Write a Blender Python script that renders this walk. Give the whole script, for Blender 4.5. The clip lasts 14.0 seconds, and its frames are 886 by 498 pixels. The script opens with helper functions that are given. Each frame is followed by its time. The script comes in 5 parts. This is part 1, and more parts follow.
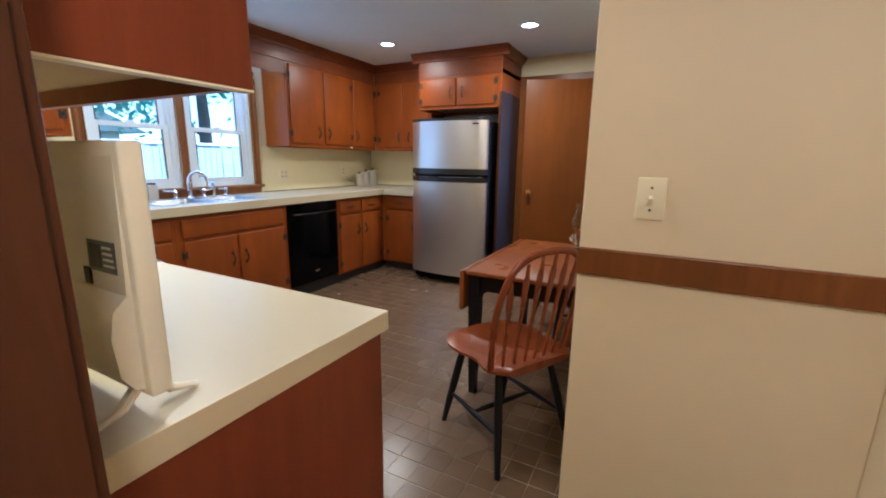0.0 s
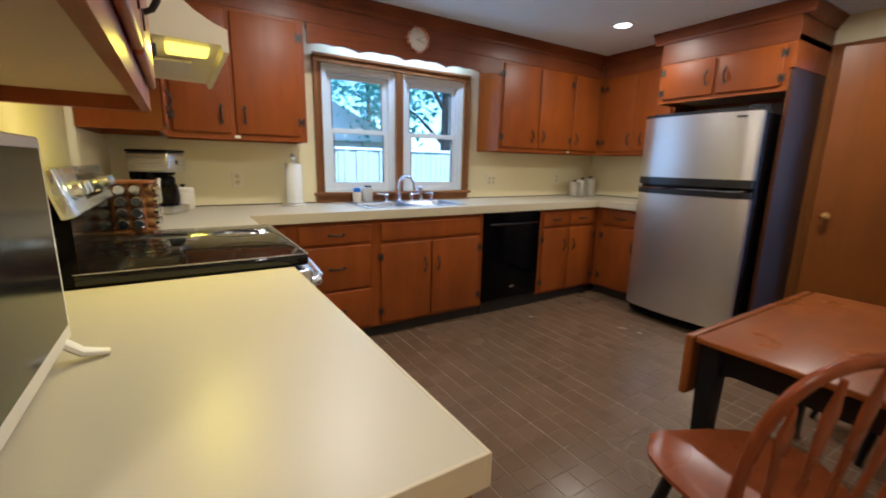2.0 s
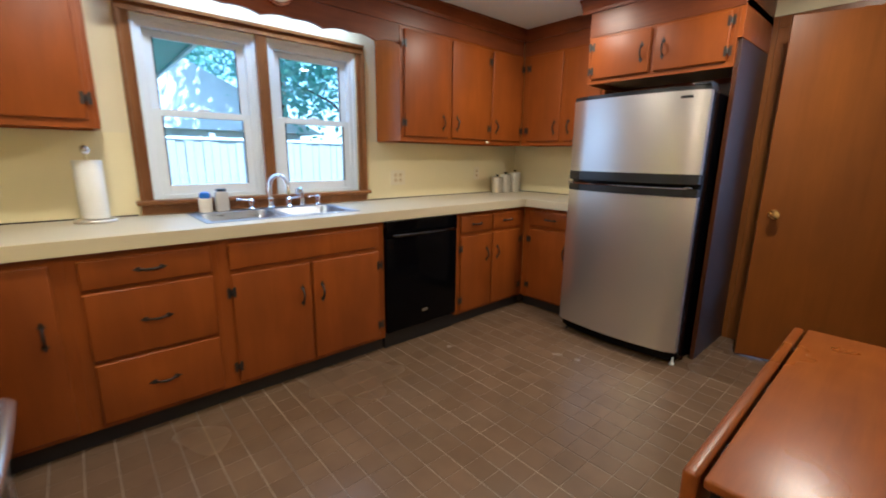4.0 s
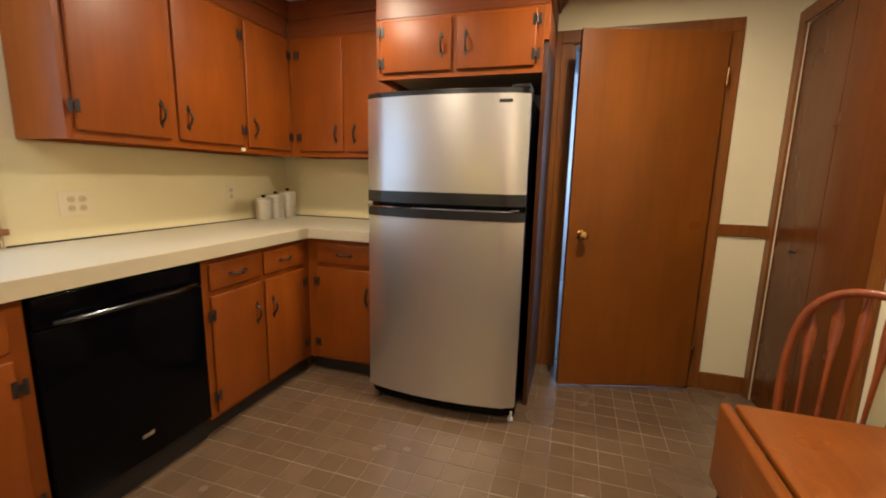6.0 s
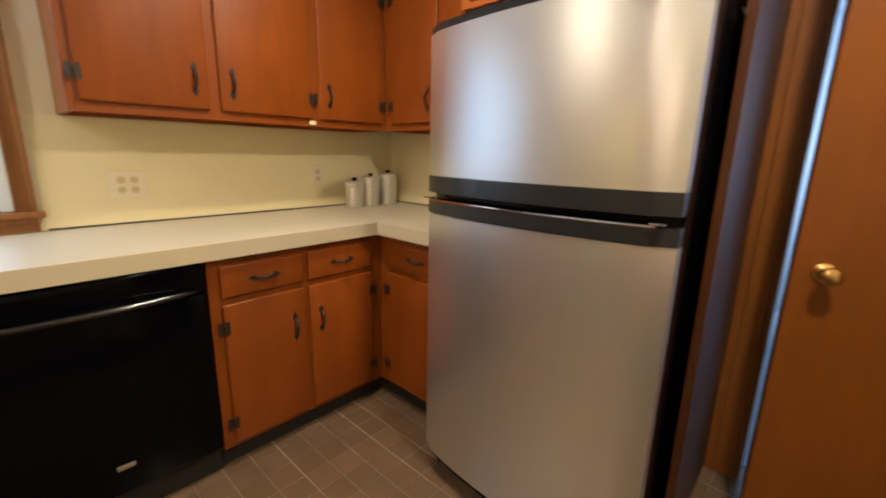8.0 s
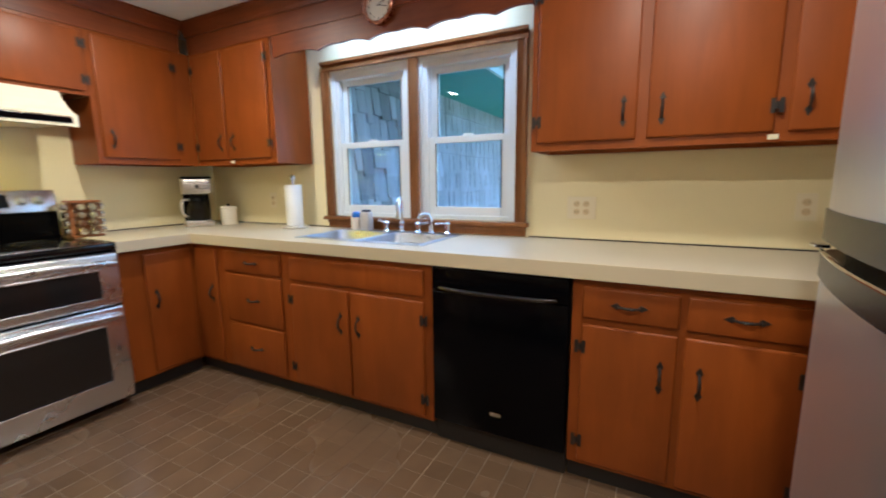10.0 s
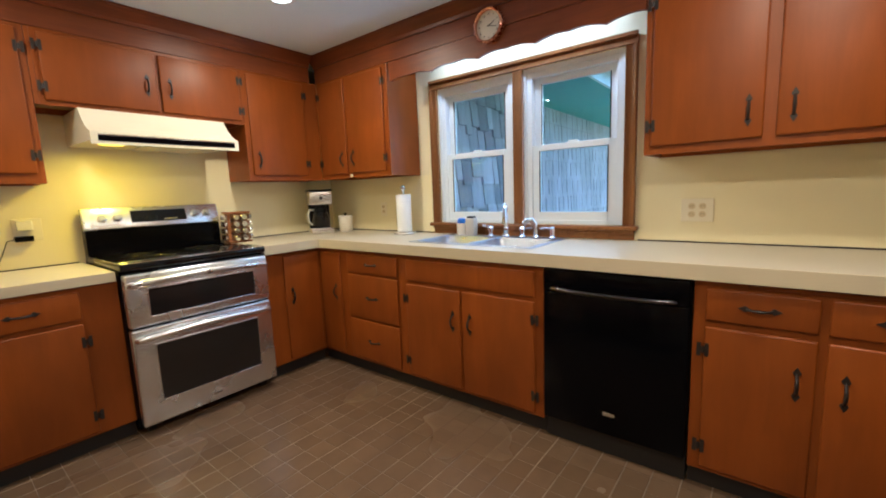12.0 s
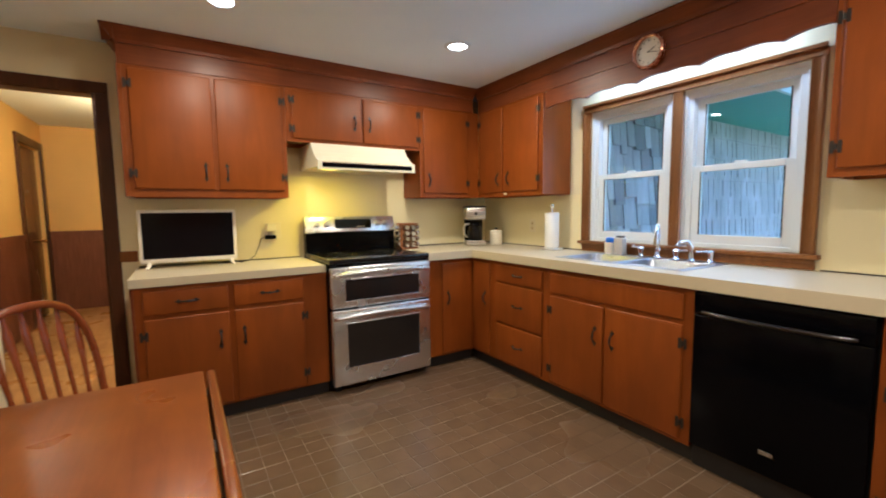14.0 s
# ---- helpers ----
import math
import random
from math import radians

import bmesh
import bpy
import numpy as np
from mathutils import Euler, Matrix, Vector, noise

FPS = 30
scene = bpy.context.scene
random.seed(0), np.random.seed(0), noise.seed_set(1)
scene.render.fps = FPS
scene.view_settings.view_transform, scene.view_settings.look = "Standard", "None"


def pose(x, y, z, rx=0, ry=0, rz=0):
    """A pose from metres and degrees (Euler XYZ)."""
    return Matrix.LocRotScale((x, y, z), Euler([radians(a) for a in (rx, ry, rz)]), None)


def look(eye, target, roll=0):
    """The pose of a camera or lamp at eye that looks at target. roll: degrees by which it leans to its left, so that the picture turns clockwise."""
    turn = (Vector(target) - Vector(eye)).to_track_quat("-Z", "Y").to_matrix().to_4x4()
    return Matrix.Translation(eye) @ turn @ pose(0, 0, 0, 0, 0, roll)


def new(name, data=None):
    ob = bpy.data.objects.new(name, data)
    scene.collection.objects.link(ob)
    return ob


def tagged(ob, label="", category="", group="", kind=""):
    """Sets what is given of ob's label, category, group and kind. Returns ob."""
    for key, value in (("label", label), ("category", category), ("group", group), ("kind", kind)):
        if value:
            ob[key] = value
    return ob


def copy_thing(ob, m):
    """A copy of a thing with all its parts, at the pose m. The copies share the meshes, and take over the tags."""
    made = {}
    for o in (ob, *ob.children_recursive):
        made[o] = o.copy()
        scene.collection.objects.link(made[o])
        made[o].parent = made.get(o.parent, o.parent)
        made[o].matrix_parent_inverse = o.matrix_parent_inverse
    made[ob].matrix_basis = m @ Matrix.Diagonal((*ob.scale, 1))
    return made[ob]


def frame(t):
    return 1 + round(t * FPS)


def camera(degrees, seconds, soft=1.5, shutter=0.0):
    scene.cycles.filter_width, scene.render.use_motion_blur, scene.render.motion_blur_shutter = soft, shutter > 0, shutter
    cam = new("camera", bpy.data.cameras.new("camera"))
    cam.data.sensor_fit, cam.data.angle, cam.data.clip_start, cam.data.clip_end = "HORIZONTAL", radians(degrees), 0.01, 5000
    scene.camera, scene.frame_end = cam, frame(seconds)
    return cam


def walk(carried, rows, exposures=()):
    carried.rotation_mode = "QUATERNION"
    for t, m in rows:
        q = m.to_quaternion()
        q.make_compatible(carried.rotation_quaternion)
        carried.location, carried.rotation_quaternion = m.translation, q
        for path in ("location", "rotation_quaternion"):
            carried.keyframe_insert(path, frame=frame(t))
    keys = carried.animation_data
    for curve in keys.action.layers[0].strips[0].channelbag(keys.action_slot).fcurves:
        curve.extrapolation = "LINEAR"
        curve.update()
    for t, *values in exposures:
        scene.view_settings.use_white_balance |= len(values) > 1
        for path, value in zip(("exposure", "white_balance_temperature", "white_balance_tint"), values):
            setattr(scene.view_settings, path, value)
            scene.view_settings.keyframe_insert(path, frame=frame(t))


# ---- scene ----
cam = camera(93.7, 14.0, soft=1.9, shutter=0.35)
PATH = [
    (0, (-0.004, -0.02, 1.245), (-0.91, 1.714, 0.828), 0.8),
    (0.5, (-0.034, 0.061, 1.242), (-1.086, 1.713, 0.835), 0.1),
    (1, (-0.108, 0.168, 1.244), (-1.3, 1.72, 0.833), -0.4),
    (1.5, (-0.164, 0.292, 1.233), (-1.584, 1.638, 0.817), 0.1),
    (2, (-0.213, 0.465, 1.235), (-1.871, 1.508, 0.833), 1.2),
    (2.2, (-0.236, 0.51, 1.235), (-1.943, 1.476, 0.843), 0.9),
    (4.3, (-0.796, 1.183, 1.249), (-2.146, 2.592, 0.812), 0.5),
    (4.5, (-0.873, 1.241, 1.242), (-2.131, 2.734, 0.806), 0.3),
    (5, (-1.079, 1.377, 1.258), (-2.077, 3.06, 0.846), -1.1),
    (5.5, (-1.21, 1.51, 1.249), (-1.991, 3.3, 0.817), -0.8),
    (6, (-1.272, 1.733, 1.241), (-1.868, 3.611, 0.9), 1.3),
    (6.5, (-1.319, 1.919, 1.241), (-1.926, 3.784, 0.847), 0.1),
    (7, (-1.388, 2.177, 1.266), (-2.034, 4.027, 0.865), 0.0),
    (7.5, (-1.36, 2.389, 1.248), (-2.232, 4.149, 0.87), -0.3),
    (8, (-1.264, 2.638, 1.243), (-2.582, 4.074, 0.794), 1.25),
    (8.5, (-1.304, 2.819, 1.227), (-2.916, 3.908, 0.763), 1.4),
    (9, (-1.339, 3.020, 1.243), (-3.205, 3.611, 0.834), 0.5),
    (9.2, (-1.314, 3.13, 1.231), (-3.273, 3.293, 0.858), -0.5),
    (11.3, (-1.109, 3.456, 1.225), (-2.609, 2.167, 0.923), -0.3),
    (11.5, (-1.079, 3.416, 1.228), (-2.618, 2.173, 0.935), -1.0),
    (12, (-1.022, 3.32, 1.224), (-2.577, 2.092, 0.951), -2.2),
    (12.5, (-0.987, 3.304, 1.231), (-2.476, 1.996, 0.966), -1.4),
    (13, (-0.952, 3.357, 1.228), (-2.344, 1.938, 0.998), -0.6),
    (13.5, (-0.888, 3.449, 1.227), (-2.118, 1.883, 1.037), -0.6),
    (14, (-0.818, 3.487, 1.232), (-1.878, 1.8, 1.053), -0.7),
]
walk(cam, [(t, look(eye, target, roll)) for t, eye, target, roll in PATH], [(0, 1.96, 4350, 10), (1.4, 1.76, 4500, 10), (2.2, 1.74, 4600, 10), (4.3, 2.0, 4850, 10), (6, 2.12, 5400, 10), (7.5, 2.16, 5400, 10), (8.5, 2.15, 4950, 10), (9, 2.07, 4600, 10), (11.5, 1.95, 4900, 10), (14, 2.02, 4950, 10)])

# ---- plan ----
XW, YS, YF, XR, ZC = -3.45, 0.11, 4.49, -0.235, 2.30      # window wall, stove wall, fridge wall, right wall, ceiling
YP, XP = 1.25, 0.51                                       # passage: wall with the switch, outer wall
CT = 0.92                                                 # counter top

# ---- world and large lights ----
world = bpy.data.worlds.new("sky")
scene.world = world
world.use_nodes = True
wn, wl = world.node_tree.nodes, world.node_tree.links
sky = wn.new("ShaderNodeTexSky")
sky.sky_type, sky.sun_disc = "NISHITA", False
sky.sun_elevation, sky.sun_rotation = radians(52), radians(60)
wl.new(sky.outputs[0], wn["Background"].inputs[0])
wn["Background"].inputs[1].default_value = 0.15
sun = new("sun", bpy.data.lights.new("sun", "SUN"))
sun.data.energy, sun.data.angle, sun.data.color = 4.8, radians(0.6), (1.0, 0.95, 0.87)
sun.matrix_world = look((0, 0, 30), (0 - 30 * math.sin(radians(60)) * 0.78, 0 - 30 * math.cos(radians(60)) * 0.78, 0))


def lamp(name, kind, energy, colour, m, size=0.1, **more):
    ob = new(name, bpy.data.lights.new(name, kind))
    ob.data.energy, ob.data.color = energy, colour
    if kind == "AREA":
        ob.data.size = size
        for key, value in more.items():
            if key == "size_y":
                ob.data.shape, ob.data.size_y = "RECTANGLE", value
            elif key == "spread":
                ob.data.spread = value
            elif key == "shape":
                ob.data.shape = value
    else:
        ob.data.shadow_soft_size = size
    ob.matrix_world = m
    return ob


WARM = (1.0, 0.755, 0.45)
DOWNLIGHTS = [(-2.40, 1.18, 5.1), (-1.05, 1.06, 3.5), (-2.42, 3.43, 4.2), (-1.07, 3.44, 7.2)]
for dx, dy, watts in DOWNLIGHTS:
    lamp("downlight_lamp", "AREA", watts, WARM, pose(dx, dy, ZC - 0.015), 0.11, shape="DISK", spread=radians(178))
lamp("hood_lamp", "AREA", 1.5, (1.0, 0.66, 0.03), pose(-1.743, 0.516, 1.5365, 0, 0, 0), 0.09)
lamp("valance_tube_lamp", "AREA", 1.15, (0.86, 0.95, 1.0), pose(XW + 0.155, 2.05, 2.15, 0, 12, 0), 0.04, size_y=1.2)
lamp("window_daylight", "AREA", 1.25, (0.66, 0.83, 1.0), pose(XW - 0.004, 2.045, 1.47, 0, -90, 0), 0.9, size_y=1.22)
# added warm fill for the dining room, no fixture behind it
lamp("dining_fill", "POINT", 7, (1.0, 0.64, 0.22), pose(-0.4, -1.9, 2.0), 0.15)
lamp("back_room_daylight", "AREA", 4, (0.78, 0.88, 1.0), pose(-1.0, 6.3, 1.5, 90, 0, 0), 1.4)
# added fill without a fixture; brightens the switch wall and the television back
lamp("passage_fill", "POINT", 10.5, WARM, pose(0.32, -0.3, 2.0), 0.1)


# ---- materials ----
def material(name, rough=0.5, metal=0.0, base=(0.5, 0.5, 0.5), spec=0.5):
    m = bpy.data.materials.new(name)
    m.use_nodes = True
    n, l = m.node_tree.nodes, m.node_tree.links
    b = n["Principled BSDF"]
    b.inputs["Base Color"].default_value = (*base, 1)
    b.inputs["Roughness"].default_value, b.inputs["Metallic"].default_value = rough, metal
    b.inputs["Specular IOR Level"].default_value = spec
    return m, n, l, b


def coords(n, l, scale, rot=(0, 0, 0)):
    tc, mp = n.new("ShaderNodeTexCoord"), n.new("ShaderNodeMapping")
    mp.inputs["Scale"].default_value = scale
    mp.inputs["Rotation"].default_value = rot
    l.new(tc.outputs["Object"], mp.inputs[0])
    return mp.outputs[0]


def noise_tex(n, l, at, scale, detail=4.0, rough=0.55, distortion=0.0):
    t = n.new("ShaderNodeTexNoise")
    t.inputs["Scale"].default_value, t.inputs["Detail"].default_value = scale, detail
    t.inputs["Roughness"].default_value, t.inputs["Distortion"].default_value = rough, distortion
    l.new(at, t.inputs["Vector"])
    return t.outputs["Fac"]


def ramp(n, l, fac, stops):
    r = n.new("ShaderNodeValToRGB")
    while len(r.color_ramp.elements) < len(stops):
        r.color_ramp.elements.new(0.5)
    for e, (p, c) in zip(r.color_ramp.elements, stops):
        e.position, e.color = p, (*c, 1)
    l.new(fac, r.inputs[0])
    return r.outputs[0]


def mix(n, l, fac, a, b, mode="MIX"):
    x = n.new("ShaderNodeMix")
    x.data_type, x.blend_type = "RGBA", mode
    for sock, v in ((0, fac), (6, a), (7, b)):
        if hasattr(v, "is_output"):
            l.new(v, x.inputs[sock])
        else:
            x.inputs[sock].default_value = v if sock == 0 else (*v, 1)
    return x.outputs[2]


def scalar(n, l, fac, lo, hi, a=0.0, b=1.0):
    r = n.new("ShaderNodeMapRange")
    r.inputs[1].default_value, r.inputs[2].default_value = a, b
    r.inputs[3].default_value, r.inputs[4].default_value = lo, hi
    l.new(fac, r.inputs[0])
    return r.outputs[0]


def bump(n, l, b, fac, strength, dist=0.002):
    x = n.new("ShaderNodeBump")
    x.inputs["Strength"].default_value, x.inputs["Distance"].default_value = strength, dist
    l.new(fac, x.inputs["Height"])
    l.new(x.outputs[0], b.inputs["Normal"])


def wood(name, dark, light, rough=0.35, grain=(22, 22, 1.6), tint=0.25):
    """Stained wood: long grain, broad cloudiness, worn gloss, a slight difference from piece to piece."""
    m, n, l, b = material(name, rough, spec=0.3)
    g = noise_tex(n, l, coords(n, l, grain), 2.2, 6, 0.6, 0.6)
    fine = noise_tex(n, l, coords(n, l, [v * 5 for v in grain]), 3.0, 3, 0.6)
    cloud = noise_tex(n, l, coords(n, l, (1, 1, 0.6)), 2.3, 3)
    col = ramp(n, l, g, [(0.28, dark), (0.72, light)])
    col = mix(n, l, scalar(n, l, cloud, 0.0, 0.6, 0.35, 0.7), col, [c * 0.58 for c in dark])
    col = mix(n, l, scalar(n, l, fine, 0.0, 0.12, 0.45, 0.8), col, [c * 0.6 for c in dark])
    oi = n.new("ShaderNodeObjectInfo")
    hsv = n.new("ShaderNodeHueSaturation")
    l.new(scalar(n, l, oi.outputs["Random"], 1 - tint * 0.5, 1 + tint * 0.5), hsv.inputs["Value"])
    l.new(col, hsv.inputs["Color"])
    l.new(hsv.outputs[0], b.inputs["Base Color"])
    l.new(scalar(n, l, cloud, rough - 0.07, rough + 0.10, 0.3, 0.7), b.inputs["Roughness"])
    bump(n, l, b, g, 0.05, 0.001)
    return m


def paint(name, colour, rough=0.6, vary=0.06, bumpy=0.05, scale=60):
    m, n, l, b = material(name, rough)
    c = noise_tex(n, l, coords(n, l, (1, 1, 1)), 1.7, 4)
    l.new(ramp(n, l, c, [(0.3, [v * (1 - vary) for v in colour]), (0.7, [min(1, v * (1 + vary * 0.4)) for v in colour])]), b.inputs["Base Color"])
    bump(n, l, b, noise_tex(n, l, coords(n, l, (1, 1, 1)), scale, 3), bumpy, 0.002)
    return m


def metal(name, colour, rough, grain=None, aniso=0.0, vary=0.08):
    m, n, l, b = material(name, rough, 1.0, colour)
    g = noise_tex(n, l, coords(n, l, grain or (30, 30, 30)), 3.0, 4)
    l.new(scalar(n, l, g, rough - vary, rough + vary, 0.3, 0.7), b.inputs["Roughness"])
    return m


CAB = wood("cabinet_stain", (0.24, 0.056, 0.002), (0.31, 0.077, 0.004), 0.38, (7, 7, 0.8), 0.14)
CAB_IN = paint("cabinet_underside", (0.46, 0.34, 0.19), 0.7)
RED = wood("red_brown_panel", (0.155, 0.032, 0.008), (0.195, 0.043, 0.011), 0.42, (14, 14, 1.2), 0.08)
TRIM = wood("trim_stain", (0.17, 0.056, 0.009), (0.26, 0.092, 0.014), 0.33, (18, 18, 1.5), 0.15)
CASING = wood("window_casing_stain", (0.20, 0.078, 0.020), (0.33, 0.142, 0.040), 0.33, (18, 18, 1.5), 0.12)
CLOSETW = wood("dark_closet_veneer", (0.105, 0.030, 0.005), (0.13, 0.040, 0.006), 0.24, (9, 9, 0.6), 0.06)
JAMBW = wood("dark_jamb_stain", (0.052, 0.017, 0.006), (0.088, 0.029, 0.010), 0.35, (18, 18, 1.5), 0.1)
DOORW = wood("door_veneer", (0.19, 0.057, 0.004), (0.24, 0.074, 0.006), 0.32, (9, 9, 0.6), 0.08)
TABLEW = wood("table_stain", (0.20, 0.052, 0.005), (0.28, 0.080, 0.008), 0.32, (16, 1.4, 16), 0.1)
CHAIRW = wood("chair_stain", (0.18, 0.042, 0.009), (0.26, 0.064, 0.013), 0.28, (16, 16, 1.6), 0.12)
SHELFW = wood("spice_rack_wood", (0.22, 0.075, 0.02), (0.38, 0.15, 0.05), 0.45)
WALLS = paint("cream_wall", (0.77, 0.69, 0.46), 0.62)
BEIGE = paint("beige_wall", (0.74, 0.62, 0.43), 0.62, 0.05)
SPLASH = paint("cream_laminate", (0.81, 0.72, 0.44), 0.38, 0.03, 0.02)
COUNTER = paint("counter_laminate", (0.53, 0.475, 0.355), 0.38, 0.03, 0.012, 240)
EDGE = paint("counter_edge", (0.60, 0.52, 0.36), 0.38, 0.04, 0.02)
CEIL = paint("ceiling_white", (0.77, 0.87, 0.97), 0.8, 0.03, 0.12, 140)
WHITE = paint("white_vinyl", (0.74, 0.80, 0.85), 0.4, 0.02, 0.01)
ALMOND = paint("almond_enamel", (0.80, 0.75, 0.58), 0.3, 0.03, 0.01)
SOCKET = paint("tan_socket_plastic", (0.66, 0.53, 0.30), 0.4, 0.05, 0.01)
PLATE = paint("almond_plate", (0.80, 0.72, 0.52), 0.4, 0.02, 0.01)
TVWHITE = paint("tv_white_plastic", (0.80, 0.75, 0.65), 0.42, 0.03, 0.02, 300)
BLACK = paint("black_enamel", (0.002, 0.002, 0.003), 0.12, 0.1, 0.003)
BLACK.node_tree.nodes["Principled BSDF"].inputs["Specular IOR Level"].default_value = 0.10
LEG = paint("black_leg_paint", (0.006, 0.0065, 0.009), 0.35, 0.1, 0.03)
LEG.node_tree.nodes["Principled BSDF"].inputs["Specular IOR Level"].default_value = 0.3
IRON = paint("dark_iron", (0.022, 0.015, 0.012), 0.45, 0.2, 0.1)
KICK = paint("black_vinyl_kick", (0.014, 0.012, 0.012), 0.5, 0.1, 0.02)
STEEL = metal("brushed_steel", (0.77, 0.79, 0.83), 0.27, (1, 1, 1), vary=0.015)
STEEL.node_tree.nodes["Principled BSDF"].inputs["Metallic"].default_value = 0.94
STEELD = metal("fridge_steel", (0.68, 0.67, 0.65), 0.33, (40, 40, 1.5), vary=0.015)
STEELD.node_tree.nodes["Principled BSDF"].inputs["Metallic"].default_value = 0.9
_n, _l = STEELD.node_tree.nodes, STEELD.node_tree.links
_t = _n.new("ShaderNodeTangent")
_t.direction_type, _t.axis = "RADIAL", "Z"
_l.new(_t.outputs[0], _n["Principled BSDF"].inputs["Tangent"])
_n["Principled BSDF"].inputs["Anisotropic"].default_value, _n["Principled BSDF"].inputs["Anisotropic Rotation"].default_value = 0.12, 0.25
CHROME = metal("chrome", (0.80, 0.82, 0.85), 0.10)
SINKM = metal("sink_steel", (0.44, 0.48, 0.56), 0.32, (60, 4, 60))
DARKSTEEL = metal("coffee_maker_steel", (0.66, 0.64, 0.61), 0.3, (2, 2, 90))
BRASS = metal("brass", (0.72, 0.48, 0.18), 0.2)
COPPER = metal("copper_rim", (0.72, 0.36, 0.24), 0.25)
GREY = paint("grey_trim_plastic", (0.016, 0.017, 0.019), 0.26, 0.08, 0.02)
GLASSBLACK = material("black_ceramic_glass", 0.06, 0.0, (0.006, 0.006, 0.007))[0]
OVENGLASS = material("oven_window", 0.06, 0.0, (0.020, 0.018, 0.018))[0]
SCREEN = material("tv_screen", 0.14, 0.0, (0.004, 0.004, 0.006), 0.25)[0]
PAPER = paint("paper_towel", (0.82, 0.82, 0.80), 0.9, 0.03, 0.3, 120)
CERAMIC = paint("white_ceramic", (0.78, 0.74, 0.64), 0.3, 0.04, 0.02)
ALU = metal("brushed_canister", (0.76, 0.73, 0.67), 0.34, (2, 2, 120))
ALU.node_tree.nodes["Principled BSDF"].inputs["Metallic"].default_value = 0.75
BLUE = paint("blue_plastic", (0.03, 0.16, 0.62), 0.35, 0.05, 0.02)
DIAL = paint("clock_dial", (0.72, 0.68, 0.60), 0.5, 0.04, 0.01)
DARKSIDE = paint("dark_brown_side", (0.050, 0.026, 0.022), 0.42, 0.06, 0.02)


def glass(name, tint=(1, 1, 1), rough=0.0):
    m, n, l, b = material(name, rough, 0.0, tint)
    b.inputs["Transmission Weight"].default_value, b.inputs["IOR"].default_value = 1.0, 1.45
    return m


HANDLEBLACK = metal("gloss_black_handle", (0.10, 0.10, 0.11), 0.16, vary=0.02)
DARKGLASS = glass("carafe_glass", (0.10, 0.08, 0.07))
PANE = glass("window_glass", (0.80, 0.93, 1.0))
LAMPGLASS = glass("lamp_glass", (0.95, 0.95, 0.90))
OIL = glass("lamp_oil", (0.85, 0.80, 0.40))


def glow(name, colour, strength):
    m, n, l, b = material(name, 0.5, 0.0, (0.8, 0.8, 0.8))
    b.inputs["Emission Color"].default_value, b.inputs["Emission Strength"].default_value = (*colour, 1), strength
    return m


BULB = glow("lit_lens", (1.0, 0.86, 0.66), 4)
HOODBULB = glow("lit_hood_lens", (1.0, 0.64, 0.03), 0.8)
TUBE = glow("lit_tube", (0.9, 0.97, 1.0), 2)


def tile_mat():
    m, n, l, b = material("brown_tile", 0.36)
    oi = n.new("ShaderNodeObjectInfo")
    gi = n.new("ShaderNodeNewGeometry")
    add = n.new("ShaderNodeMath")
    l.new(oi.outputs["Random"], add.inputs[0])
    l.new(gi.outputs["Random Per Island"], add.inputs[1])
    fr = n.new("ShaderNodeMath")
    fr.operation = "FRACT"
    l.new(add.outputs[0], fr.inputs[0])
    c = ramp(n, l, fr.outputs[0], [(0.0, (0.130, 0.082, 0.046)), (0.5, (0.144, 0.092, 0.054)), (1.0, (0.160, 0.102, 0.060))])
    geo = gi.outputs["Position"]
    cloud = n.new("ShaderNodeTexNoise")
    cloud.inputs["Scale"].default_value = 9
    l.new(geo, cloud.inputs["Vector"])
    big = n.new("ShaderNodeTexNoise")
    big.inputs["Scale"].default_value = 1.6
    l.new(geo, big.inputs["Vector"])
    c = mix(n, l, scalar(n, l, cloud.outputs["Fac"], 0.0, 0.5, 0.4, 0.75), c, (0.10, 0.063, 0.038))
    l.new(c, b.inputs["Base Color"])
    l.new(scalar(n, l, big.outputs["Fac"], 0.20, 0.30, 0.3, 0.7), b.inputs["Roughness"])
    bump(n, l, b, cloud.outputs["Fac"], 0.04, 0.002)
    return m


TILE = tile_mat()


def grout_mat():
    m, n, l, b = material("tile_grout", 0.6)
    a = noise_tex(n, l, coords(n, l, (1.0, 3.0, 1)), 1.6, 3)
    c = noise_tex(n, l, coords(n, l, (1, 1, 1)), 30, 3)
    col = ramp(n, l, a, [(0.42, (0.135, 0.092, 0.058)), (0.66, (0.30, 0.22, 0.14))])
    l.new(mix(n, l, scalar(n, l, c, 0.0, 0.5, 0.4, 0.8), col, (0.08, 0.055, 0.04)), b.inputs["Base Color"])
    return m


GROUT = grout_mat()


# ---- building helpers ----
def mesh_of(bm, name, material_, smooth=False):
    bmesh.ops.recalc_face_normals(bm, faces=bm.faces)
    me = bpy.data.meshes.new(name)
    bm.to_mesh(me)
    bm.free()
    me.materials.append(material_)
    if smooth:
        me.shade_smooth()
        me.set_sharp_from_angle(angle=radians(38))
    return me


def part(name, bm, material_, parent=None, label="", smooth=False, at=None):
    me = bm if isinstance(bm, bpy.types.Mesh) else mesh_of(bm, name, material_, smooth)
    ob = new(name, me)
    if parent is not None:
        ob.parent = parent
    if at is not None:
        ob.matrix_basis = at
    if label:
        ob["label"] = label
    return ob


def thing(name, m, label, category, group="", kind=""):
    ob = new(name)
    ob.empty_display_size = 0.1
    ob.matrix_basis = m
    return tagged(ob, label, category, group, kind)


